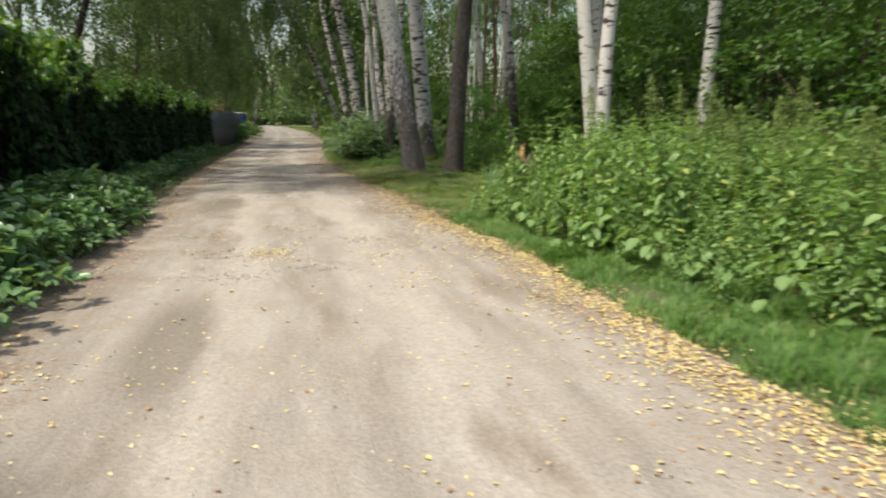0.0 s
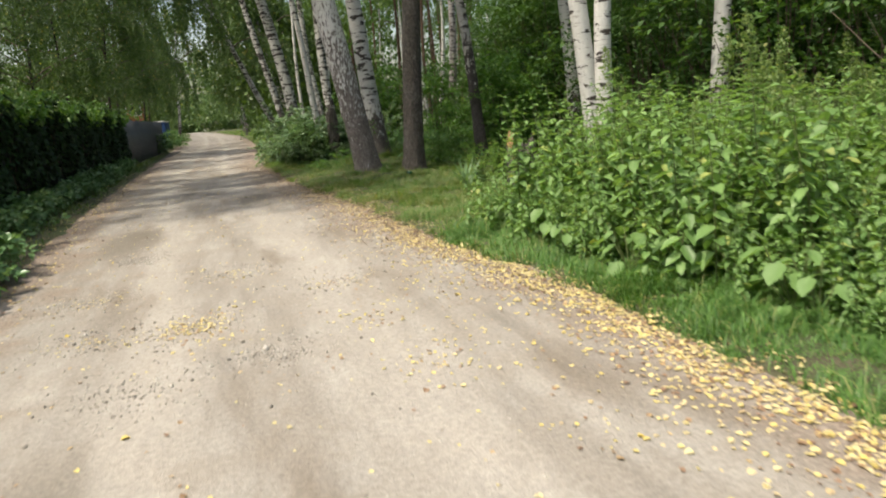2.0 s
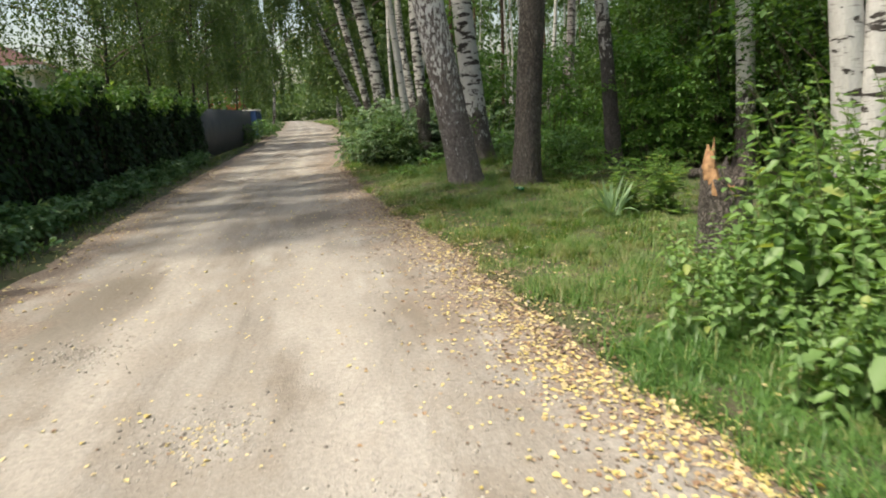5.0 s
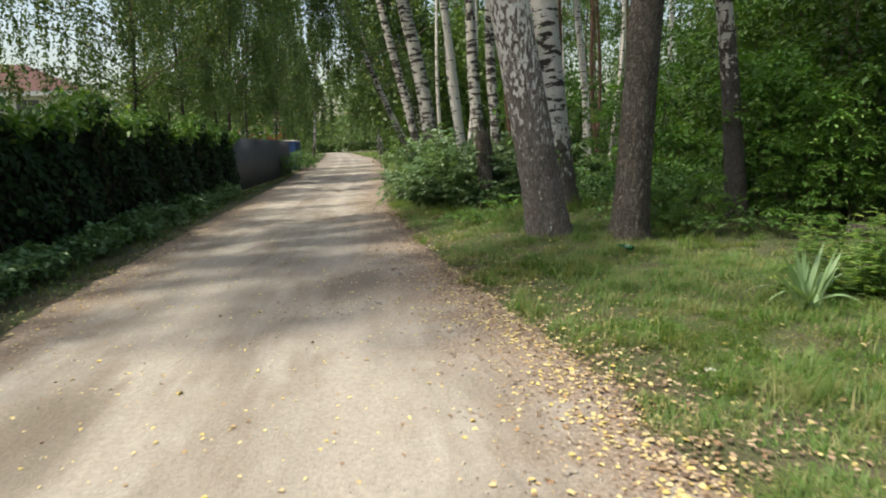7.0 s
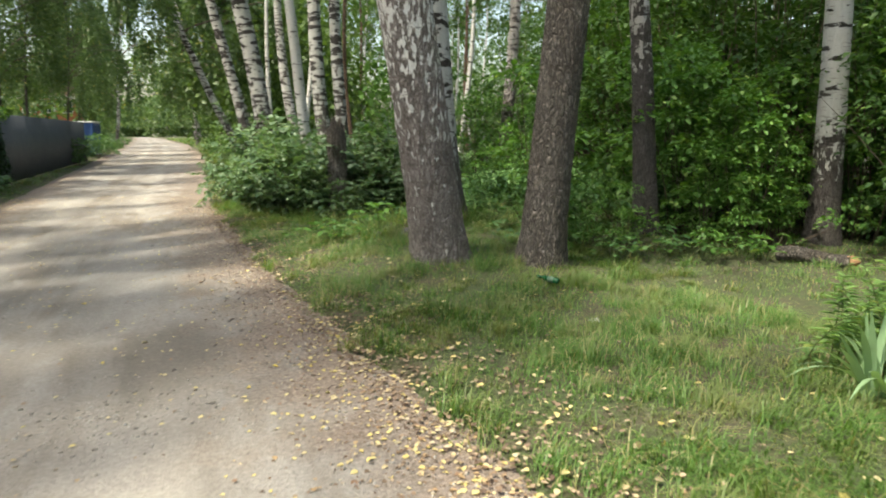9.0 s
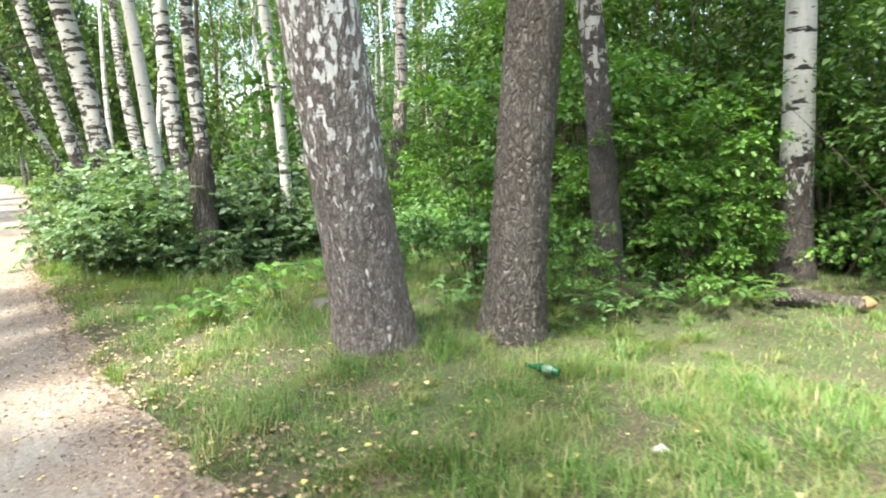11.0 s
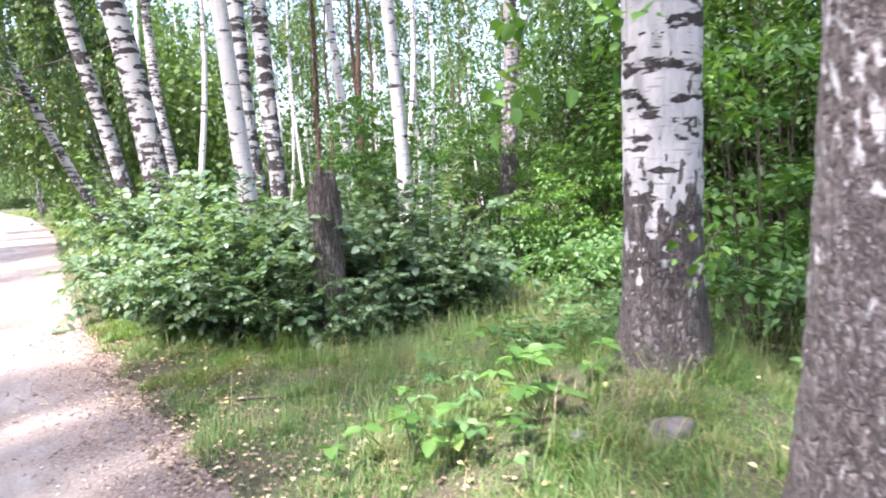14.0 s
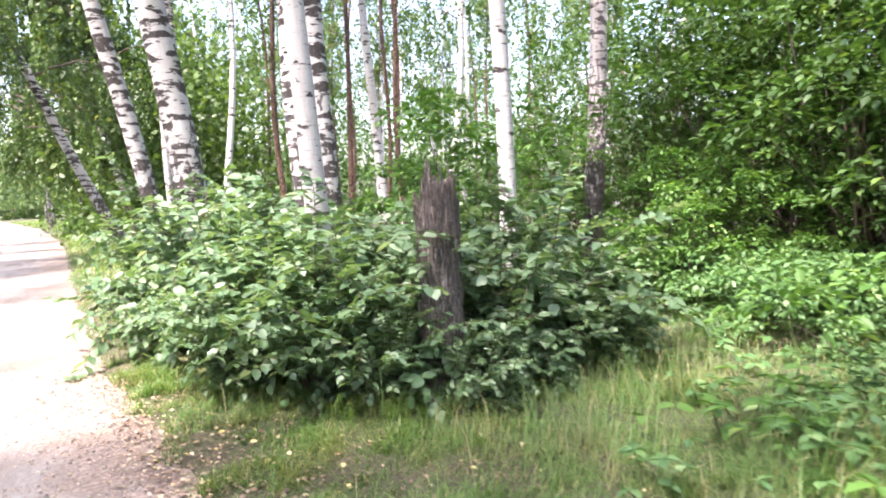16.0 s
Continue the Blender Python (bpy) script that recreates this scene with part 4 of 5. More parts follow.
def build_fence():
    f = thing("fence", (FENCE_X, 0, 0), "tall grey profiled sheet metal fence along the road", "fence")
    prof = np.array([(0, 0), (0.06, 0), (0.08, 0.022), (0.14, 0.022), (0.16, 0.0), (0.2, 0.0)])
    px, pz = [], []
    for k in range(10):
        for a, b in prof[:-1]:
            px.append(k * 0.2 + a)
            pz.append(b)
    px.append(1.99)
    pz.append(0)
    px, pz = np.array(px), np.array(pz)
    n = len(px)
    V = np.concatenate([np.stack([pz + dx, px, np.full(n, z)], -1) for dx, z in ((0, 0.06), (0, 2.1), (-0.004, 2.1), (-0.004, 0.06))])
    i = np.arange(n - 1)
    F = np.concatenate([np.stack([i + a * n, i + 1 + a * n, i + 1 + b * n, i + b * n], -1) for a, b in ((0, 1), (1, 2), (2, 3), (3, 0))])
    me = mesh_of("panel", V, F, FENCE_GREY)
    bx, bf = tube([(0, 0, 0), (0, 0, 2.16)], 0.035, 4)
    post = mesh_of("post", bx, bf, POST)
    rv, rf = tube([(0, 0, 0), (0, 1, 0), (0, 2, 0)], 0.022, 4)
    rail = mesh_of("rail", rv, rf, POST)
    # behind the vines the same sheet is coloured near black for the shade there
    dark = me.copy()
    dark.materials[0] = plain_material("shaded_sheet", (0.009, 0.010, 0.011), (0.02, 0.021, 0.023), 2.5, 0.75, 0.05)
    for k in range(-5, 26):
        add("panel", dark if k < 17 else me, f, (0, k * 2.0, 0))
        add("post", post, f, (-0.06, k * 2.0, -0.02))
        for z in (0.4, 1.75):
            add("rail", rail, f, (-0.03, k * 2.0, z))
    return f


build_fence()


def vine(seed, length, thick, leaves, leaf, top, low=0.28):
    r = np.random.default_rng(seed)
    t = thing("climbing_vine", (0, 0, -50), "dark green climbing vine that covers the fence", "vine", "vines on the fence")
    y = r.uniform(0, length, leaves)
    edge = top + 0.22 * np.sin(y * 1.9 + seed) + 0.12 * np.sin(y * 4.1)
    z = edge * r.uniform(0, 1, leaves) ** low
    x = r.uniform(0.05, thick, leaves) * (0.55 + 0.45 * np.sin(y * 2.3 + z * 2.0 + seed))
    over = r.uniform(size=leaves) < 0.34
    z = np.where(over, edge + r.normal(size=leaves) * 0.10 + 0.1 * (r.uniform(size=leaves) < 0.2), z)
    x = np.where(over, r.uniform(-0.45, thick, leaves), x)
    P = np.stack([x, y, z], -1)
    ax = np.stack([r.normal(size=leaves) * 0.4 + 0.3, r.normal(size=leaves) * 0.8, r.normal(size=leaves) * 0.4 - 0.6], -1)
    up = np.where(over[:, None], [0, 0, 1.0], [1.0, 0, 0.6]) + rand_dirs(leaves, r) * 0.35
    L = leaf * r.uniform(0.6, 1.3, leaves)
    # face leaves take the shade colour, leaves over the top the sunlit colour
    for word, pick, mat in (("foliage", ~over, L_VINE_SHADED), ("young_foliage", over, L_VINE_LIT)):
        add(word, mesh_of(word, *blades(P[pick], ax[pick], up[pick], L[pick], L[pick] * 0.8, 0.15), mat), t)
    stems = []
    for _ in range(4):
        y0 = r.uniform(0.2, length - 0.2)
        s = np.linspace(0, 1, 9)
        stems.append(tube(np.stack([0.05 + 0 * s, y0 + np.cumsum(r.normal(size=9) * 0.12), top * s], -1), 0.011, 5))
    tagged(add("stalkwork", mesh_of("stalkwork", *joined(stems), TWIG, True), t), kind="stuff")
    return t


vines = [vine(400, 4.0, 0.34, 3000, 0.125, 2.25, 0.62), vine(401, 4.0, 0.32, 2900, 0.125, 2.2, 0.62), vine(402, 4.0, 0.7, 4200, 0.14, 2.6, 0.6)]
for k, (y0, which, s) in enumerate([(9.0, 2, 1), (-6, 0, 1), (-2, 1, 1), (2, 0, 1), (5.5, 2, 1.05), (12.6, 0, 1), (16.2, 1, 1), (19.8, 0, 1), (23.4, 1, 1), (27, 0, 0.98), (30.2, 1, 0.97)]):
    m = pose(FENCE_X + 0.03, y0, 0.0) @ Matrix.Scale(s, 4)
    src = vines[which]
    if src.location.z < -40:
        src.matrix_basis = m
    else:
        copy_thing(src, m).matrix_basis = m

herbs = [shrub("ground_elder_clump", "leafy ground elder at the foot of the fence", "herb", 420 + k, 0.55, 0.5, 330, 0.125, L_ELDER, STEM, "herbs along the fence", lumps=12) for k in range(3)]
spots = []
for y in np.arange(1.5, 52, 0.5):
    lo, hi = FENCE_X + 0.3, left_edge(y) - 0.35
    for x in np.arange(hi, lo, -0.5):
        spots.append((x + sr.uniform(-0.12, 0.12), y + sr.uniform(-0.2, 0.2)))
scatter(herbs, [p for p in spots if p[1] < 11.5], sr, (0.8, 1.25))
for x, y in [p for p in spots if p[1] >= 11.5 and p[0] < left_edge(p[1]) - 0.5]:
    m = pose(x, y, 0, 0, 0, sr.uniform(0, 360)) @ Matrix.Scale(sr.uniform(0.55, 0.95), 4)
    copy_thing(herbs[int(sr.integers(0, 3))], m).matrix_basis = m

# ---- grass ----
def grass(name, n, xlo, xhi, ylo, yhi, height, width, seed, keep, label, tufts=0, material=None):
    r = np.random.default_rng(seed)
    x, y = r.uniform(xlo, xhi, n), r.uniform(ylo, yhi, n)
    d = np.maximum(left_edge(y) - x, x - right_edge(y))
    ok = r.uniform(size=n) < keep(x, y, d)
    x, y, d = x[ok], y[ok], d[ok]
    m = len(x)
    if tufts:
        c = np.stack([r.uniform(xlo, xhi, tufts), r.uniform(ylo, yhi, tufts)], -1)
        c = c[(c[:, 0] > right_edge(c[:, 1]) + 0.05)]
        pick = r.integers(0, len(c), m)
        inside = r.uniform(size=m) < 0.42
        x = np.where(inside, c[pick, 0] + r.normal(size=m) * 0.055, x)
        y = np.where(inside, c[pick, 1] + r.normal(size=m) * 0.055, y)
        tall = np.where(inside, 0.75 + 0.9 * np.abs(np.sin(pick * 1.7)), 0.6)
    else:
        tall = 1.0
    tuft = 0.65 + 0.5 * wob(x, y, 2.2, 3.0)
    h = height * r.uniform(0.5, 1.25, m) * np.clip(tuft, 0.3, 1.4) * np.clip(0.4 + d * 0.9, 0.35, 1.0) * tall
    a = 2.6 * wob(x, y, 0.9, 1.7) + r.normal(size=m) * 1.25
    bow = r.uniform(0.25, 1.75, m)
    lean = h * bow
    dirv = np.stack([np.cos(a), np.sin(a), 0 * a], -1)
    side = np.stack([-np.sin(a), np.cos(a), 0 * a], -1) * width * r.uniform(0.6, 1.3, m)[:, None]
    P = np.stack([x, y, ground_z(x, y) - 0.01], -1)
    up = np.array([0, 0, 1.0])
    mid = P + up * (h * (0.64 - 0.1 * bow))[:, None] + dirv * (lean * 0.33)[:, None]
    tip = P + up * (h * (0.98 - 0.36 * bow))[:, None] + dirv * lean[:, None]
    V = np.stack([P - side, P + side, mid + side * 0.8, mid - side * 0.8, tip], 1).reshape(-1, 3)
    b = np.arange(m)[:, None] * 5
    me = mesh_of(name, V, [b + [0, 1, 2, 3], b + [3, 2, 4]], material or GRASS)
    return tagged(add(name, me), label, "grass", kind="stuff")


def keep_verge(x, y, d):
    k = np.clip((d + 0.06 + 0.2 * wob(x, y, 2.1) + 0.1 * wob(x, y, 5.0, 2.0)) / 0.45, 0, 1)
    return k * np.clip(0.85 + 0.5 * wob(x, y, 1.6, 4.0), 0.5, 1) * np.where(d < -0.28, 0, 1)


grass("verge_grass", 300000, 0.8, 5.2, 8.5, 27.0, 0.145, 0.0031, 500, keep_verge, "matted green and straw grass on the verge", 1500)
grass("near_grass", 100000, 2.2, 4.3, 0.5, 10.0, 0.17, 0.0040, 501, lambda x, y, d: np.clip((d + 0.02 + 0.12 * wob(x, y, 3.0)) / 0.3, 0, 1), "lush green grass beside the nettles", 700, GRASS_LUSH)
grass("wood_grass", 70000, 4.8, 9.5, 11.5, 27, 0.12, 0.0042, 502, keep_verge, "thin grass at the edge of the wood", 700)
grass("lush_tufts", 12000, 2.5, 5.2, 10.5, 16.5, 0.19, 0.0038, 506, lambda x, y, d: 0.7 + 0 * x, "tall fresh grass tufts on the verge", 150)
grass("dry_grass", 5200, 1.5, 6.2, 19.5, 24.5, 0.5, 0.0026, 505, lambda x, y, d: np.clip((d - 0.5) * 0.8, 0, 1), "tall dry grass stalks in front of the bush")
grass("far_grass", 30000, 0.6, 6.0, 27, 75, 0.3, 0.012, 503, keep_verge, "grass beside the far road")
grass("bank_grass", 14000, -6.0, 9.0, 76, 190, 0.5, 0.03, 507, lambda x, y, d: np.where((x > right_edge(y) + 0.2), 1.0, 0.0), "light green grass bank beside the far road")
grass("fence_grass", 26000, -4.4, -2.3, 2, 75, 0.22, 0.007, 504, keep_verge, "grass at the road edge by the fence")

# ---- leaf litter and gravel ----
def surface_z(x, y):
    lo, hi = left_edge(y) - 0.35, right_edge(y) + 0.35
    u = np.clip((x - lo) / (hi - lo), 0, 1)
    inside = (x > lo) & (x < hi)
    return np.maximum(np.where(inside, road_z(x, y, u)[0], -1), ground_z(x, y))


def litter(name, x, y, size, seed, lift=0.006):
    r = np.random.default_rng(seed)
    n = len(x)
    P = np.stack([x, y, surface_z(x, y) + lift * r.uniform(0.4, 1.6, n)], -1)
    a = r.uniform(0, 2 * np.pi, n)
    ax = np.stack([np.cos(a), np.sin(a), r.normal(size=n) * 0.12], -1)
    L = size * r.uniform(0.55, 1.3, n)
    me = mesh_of(name, *blades(P, ax, rand_dirs(n, r) * 0.22 + [0, 0, 1], L, L * 0.8, 0.14), LITTER)
    return tagged(add(name, me), "fallen yellow and brown birch leaves", "leaf litter", kind="stuff")


lr = np.random.default_rng(600)
n = 11500
y = lr.uniform(0, 17, n)
x = right_edge(y) + 0.05 + 0.1 * wob(0 * y, y, 1.3) + lr.normal(size=n) * 0.15 - np.abs(lr.normal(size=n)) ** 2 * 0.12
keepers = lr.uniform(size=n) < np.interp(y, [0, 9, 12, 17], [1, 1, 0.4, 0.15])
litter("edge_leaf_litter", x[keepers], y[keepers], 0.035, 601)
y = lr.uniform(0, 30, 3000)
x = lr.uniform(left_edge(y), right_edge(y) + 0.4)
litter("road_leaf_litter", x, y, 0.028, 602)
y = lr.uniform(9, 25, 800)
x = right_edge(y) + np.abs(lr.normal(size=800)) * 1.1
litter("verge_leaf_litter", x, y, 0.04, 603, 0.03)
y = lr.uniform(1, 30, 1200)
x = left_edge(y) + lr.normal(size=1200) * 0.25
litter("fence_leaf_litter", x, y, 0.045, 604)


def gravel(name, x, y, size, seed):
    r = np.random.default_rng(seed)
    n = len(x)
    P = np.stack([x, y, surface_z(x, y)], -1)
    o = np.array([(1, 0, 0), (0, 1, 0), (-1, 0, 0), (0, -1, 0), (0, 0, 0.8), (0, 0, -0.5)], float)
    s = size * r.lognormal(0, 0.45, n)
    V = P[:, None] + o[None] * s[:, None, None] * r.uniform(0.6, 1.3, (n, 6, 1)) 
    f = np.array([(0, 1, 4), (1, 2, 4), (2, 3, 4), (3, 0, 4), (1, 0, 5), (2, 1, 5), (3, 2, 5), (0, 3, 5)])
    F = (np.arange(n)[:, None, None] * 6 + f[None]).reshape(-1, 3)
    return tagged(add(name, mesh_of(name, V.reshape(-1, 3), F, GRIT)), "small loose stones on the sand road", "gravel", kind="stuff")


gy = lr.uniform(0, 22, 5200)
gx = lr.uniform(left_edge(gy), right_edge(gy))
clustered = lr.uniform(size=5200) < np.clip(0.25 + 0.9 * wob(gx, gy * 0.5, 1.7, 2.0), 0.06, 1)
gx, gy = gx[clustered], gy[clustered]
c = np.concatenate([np.stack([px + lr.normal(size=620) * pr * 0.55, py + lr.normal(size=620) * pr * 0.5], -1) for px, py, pr in POTHOLES])
d = np.concatenate([np.stack([px + lr.normal(size=90) * pr * 0.45, py + lr.normal(size=90) * pr * 0.3], -1) for px, py, pr in POTHOLES[:5]])
y = lr.uniform(7, 27, 7000)
x = right_edge(y) + 0.15 - np.abs(lr.normal(size=7000)) * 0.42
DUFF = island_material("brown_debris", [(0.0, (0.10, 0.065, 0.045)), (0.5, (0.22, 0.15, 0.10)), (0.8, (0.36, 0.27, 0.18)), (1.0, (0.50, 0.42, 0.28))], 0.8)
bits = litter("road_edge_debris", x, y, 0.024, 607, 0.004)
bits.data.materials[0] = DUFF
tagged(bits, "brown leaf crumbs and twig bits at the road edge", "debris")
vy = lr.uniform(10, 26, 5200)
vx = right_edge(vy) - 0.1 + np.abs(lr.normal(size=5200)) * 0.6
crumbs = litter("verge_debris", vx, vy, 0.034, 608, 0.02)
crumbs.data.materials[0] = DUFF
tagged(crumbs, "dry brown leaves and straw between the grass", "debris")
litter("pothole_leaf_litter", d[:, 0], d[:, 1], 0.022, 606, 0.003)
# leaves drifted together on the sand: x, y, spread, count
DRIFTS = ((-0.42, 7.85, 0.13, 130), (0.84, 7.3, 0.14, 40), (1.05, 6.2, 0.18, 60), (-0.28, 7.4, 0.1, 20), (-1.85, 4.1, 0.15, 50), (1.7, 4.9, 0.25, 50), (1.35, 7.9, 0.3, 60))
drift = np.concatenate([np.stack([px + lr.normal(size=k) * q, py + lr.normal(size=k) * q * 1.3], -1) for px, py, q, k in DRIFTS])
litter("drifted_leaf_litter", drift[:, 0], drift[:, 1], 0.034, 609, 0.006)
gravel("gravel", np.concatenate([x, gx, c[:, 0]]), np.concatenate([y, gy, c[:, 1]]), 0.0066, 605)

# ---- things on the verge ----
def snag(name, at, radius, height, seed, material, label, spikes, raw, depth=0.08, peak=None):
    """A broken stem: bark mantle with a torn rim, and a splintered core."""
    r = np.random.default_rng(seed)
    t = thing(name, (at[0], at[1], 0), label, "stump")
    sides, rows = 56, 44
    ang = np.linspace(0, 2 * np.pi, sides, endpoint=False)
    rim = height * (1 + 0.07 * np.sin(ang * 2 + seed) + 0.05 * np.sin(ang * 5 + 1) + 0.035 * r.normal(size=sides))
    if peak:
        rim = rim + 0.2 * np.exp(-(((ang - 0.5 + np.pi) % (2 * np.pi) - np.pi) / 0.9) ** 2)
    zz = np.linspace(-0.15, 1, rows)[:, None] * rim[None]
    R = radius * (1 + 0.22 * np.exp(-np.maximum(zz, 0) / 0.18) - 0.06 * zz / height) * furrow(seed, depth)(ang[None], zz)
    V = [np.stack([R * np.cos(ang), R * np.sin(ang), zz], -1).reshape(-1, 3)]
    Ri = R[-1] * 0.72
    V.append(np.stack([Ri * np.cos(ang), Ri * np.sin(ang), rim - 0.05 - 0.08 * r.uniform(size=sides)], -1))
    V.append(np.array([[0, 0, height * 0.78]]))
    i = np.arange(rows)[:, None] * sides
    j = np.arange(sides)[None]
    k = (j + 1) % sides
    F = np.stack([i + j, i + k, i + sides + k, i + sides + j], -1).reshape(-1, 4)
    c = (rows + 1) * sides
    T = np.stack([rows * sides + j[0], rows * sides + k[0], np.full(sides, c)], -1)
    add("bark_mantle", mesh_of("bark_mantle", np.concatenate(V), [F, T], material, True), t)
    if peak:
        a0, top = peak
        turn = np.abs((ang - a0 + np.pi) % (2 * np.pi) - np.pi)
        hh = height * 0.9 + (top - height * 0.9) * np.exp(-(turn / 0.55) ** 2) + 0.05 * r.normal(size=sides) * np.exp(-turn * 0.4)
        core = []
        for f, k2 in ((0.9, 0.0), (0.88, 0.55), (0.74, 1.0), (0.55, 0.8), (0.3, 0.45)):
            zc = height * 0.8 + (hh - height * 0.8) * k2
            rc = radius * f * (1 + 0.05 * np.sin(ang * 9) + 0.03 * r.normal(size=sides))
            core.append(np.stack([rc * np.cos(ang), rc * np.sin(ang), zc], -1))
        CV = np.concatenate(core)
        i = np.arange(4)[:, None] * sides
        CF = np.stack([i + j, i + k, i + sides + k, i + sides + j], -1).reshape(-1, 4)
        add("torn_core", mesh_of("torn_core", CV, CF, raw), t, None, "orange splintered heartwood")
    for n, (a, d, w, h0, h1) in enumerate(spikes):
        s = np.linspace(0, 1, 7)
        line = np.stack([np.cos(a) * d * (1 - 0.2 * s), np.sin(a) * d * (1 - 0.2 * s), h0 + (h1 - h0) * s], -1)
        add("splinter", mesh_of("splinter", *tube(line, w * (1.02 - s ** 1.3), 7, furrow(n, 0.25)), raw, True), t)
    return t


snag("broken_stump", (4.21, 11.88), 0.23, 0.78, 3, PINE, "broken grey stump with an orange splintered tip", ((2.9, 0.14, 0.038, 0.8, 1.14), (3.12, 0.15, 0.034, 0.75, 1.0), (2.66, 0.14, 0.03, 0.75, 0.97)), WOOD_RAW, peak=(2.9, 1.05))
snag("snapped_trunk", (3.09, 23.62), 0.18, 1.62, 5, WOOD_GREY, "snapped weathered trunk standing in the bush", tuple((k * 0.62, 0.12, 0.034, 1.4, 1.74 + 0.15 * math.sin(k * 2.3)) for k in range(10)), WOOD_GREY, 0.16)


def build_log():
    t = thing("fallen_log", (7.15, 17.2, 0.10), "short fallen log with an orange rotten end", "log")
    s = np.linspace(0, 1, 16)
    line = np.stack([-0.1 + 0.36 * s, 0.25 - 0.68 * s, 0.02 * np.sin(s * 6)], -1)
    add("bark", mesh_of("bark", *tube(line, 0.085 - 0.01 * s, 20, lambda a, z: 1 + 0.08 * np.sin(a * 7 + z)), PINE, True), t)
    for e, d in ((line[-1], line[-1] - line[-2]),):
        d = d / np.linalg.norm(d)
        add("rotten_end", mesh_of("rotten_end", *tube(np.stack([e - d * 0.03, e + d * 0.01, e + d * 0.05, e + d * 0.09]), np.array([0.07, 0.07, 0.05, 0.01]), 12, lambda a, z: 1 + 0.15 * np.sin(a * 5)), WOOD_RAW, True), t)


build_log()


def build_bottle():
    m, nt, b, o = shader("green_bottle_glass")
    b.inputs["Base Color"].default_value = (0.01, 0.10, 0.035, 1)
    b.inputs["Roughness"].default_value = 0.08
    b.inputs["Transmission Weight"].default_value = 0.15
    label = plain_material("pale_label", (0.02, 0.09, 0.045), (0.16, 0.24, 0.18), 30, 0.5, 0.1)
    z = np.array([0, 0.004, 0.01, 0.15, 0.165, 0.185, 0.20, 0.245, 0.246, 0.255, 0.256])
    r = np.array([0.01, 0.026, 0.030, 0.030, 0.027, 0.018, 0.0135, 0.0125, 0.0145, 0.0145, 0.004])
    at = pose(3.76, 17.18, float(ground_z(np.array(3.76), np.array(17.18))) + 0.08, 86, 4, 204)
    t = thing("bottle", at, "green glass bottle that lies in the grass", "bottle")
    add("glass", mesh_of("glass", *tube(np.stack([0 * z, 0 * z, z - 0.12], -1), r, 24), m, True), t)
    z = np.array([0.05, 0.051, 0.12, 0.121])
    add("label", mesh_of("label", *tube(np.stack([0 * z, 0 * z, z - 0.12], -1), np.array([0.0303, 0.0308, 0.0308, 0.0303]), 24), label, True), t)


build_bottle()


def crumpled(name, at, size, seed, material, label, category):
    r = np.random.default_rng(seed)
    g = np.linspace(-1, 1, 9)
    X, Y = np.meshgrid(g, g, indexing="ij")
    Z = 0.35 * r.normal(size=X.shape) * 0.5 + 0.4 * np.abs(np.sin(X * 4 + Y * 3))
    V = np.stack([X + 0.12 * r.normal(size=X.shape), Y * 0.7 + 0.12 * r.normal(size=X.shape), Z], -1).reshape(-1, 3) * size
    ob = add(name, mesh_of(name, V, grid_faces(9, 9), material), None, at)
    md = ob.modifiers.new("thick", "SOLIDIFY")
    md.thickness = 0.0015
    return tagged(ob, label, category)


PAPER = plain_material("white_paper", (0.42, 0.41, 0.38), (0.62, 0.61, 0.58), 14, 0.8, 0.1)
crumpled("paper_scrap", (3.48, 15.98, 0.05), 0.04, 31, PAPER, "crumpled white paper scrap in the grass", "litter")
crumpled("paper_scrap", (2.62, 12.95, 0.04), 0.03, 32, PAPER, "torn pale paper scrap among fallen leaves", "litter")


def stone(at, size, seed):
    r = np.random.default_rng(seed)
    bm = bmesh.new()
    bmesh.ops.create_icosphere(bm, subdivisions=3, radius=1)
    for v in bm.verts:
        n = noise.noise(v.co * 1.7 + Vector((seed, 0, 0)))
        v.co *= 1 + 0.35 * n
        v.co.x *= size[0]
        v.co.y *= size[1]
        v.co.z *= size[2]
    me = bpy.data.meshes.new("stone")
    bm.to_mesh(me)
    bm.free()
    for p in me.polygons:
        p.use_smooth = True
    me.materials.append(plain_material("grey_stone", (0.10, 0.095, 0.092), (0.19, 0.18, 0.172), 9, 0.85, 0.5))
    return tagged(add("stone", me, None, at), "grey half-buried stone in the grass", "stone")


stone((3.05, 19.3, float(ground_z(np.array(3.05), np.array(19.3))) - 0.005), (0.13, 0.10, 0.085), 2)
stone((2.72, 19.6, float(ground_z(np.array(2.72), np.array(19.6))) + 0.015), (0.05, 0.045, 0.04), 3)


def stick(points, radius, label):
    ob = add("stick", mesh_of("stick", *tube(points, radius * np.linspace(1.1, 0.5, len(points)), 7), TWIG, True))
    return tagged(ob, label, "stick")


stick([(1.68, 22.12, 0.05), (1.78, 22.06, 0.06), (1.88, 22.01, 0.055), (1.97, 21.9, 0.05)], 0.012, "short pale stick among dry leaves")
stick([(3.6, 20.75, 0.27), (3.95, 20.8, 0.24), (4.3, 20.85, 0.2), (4.6, 20.95, 0.14)], 0.010, "thin bent stick in the grass")


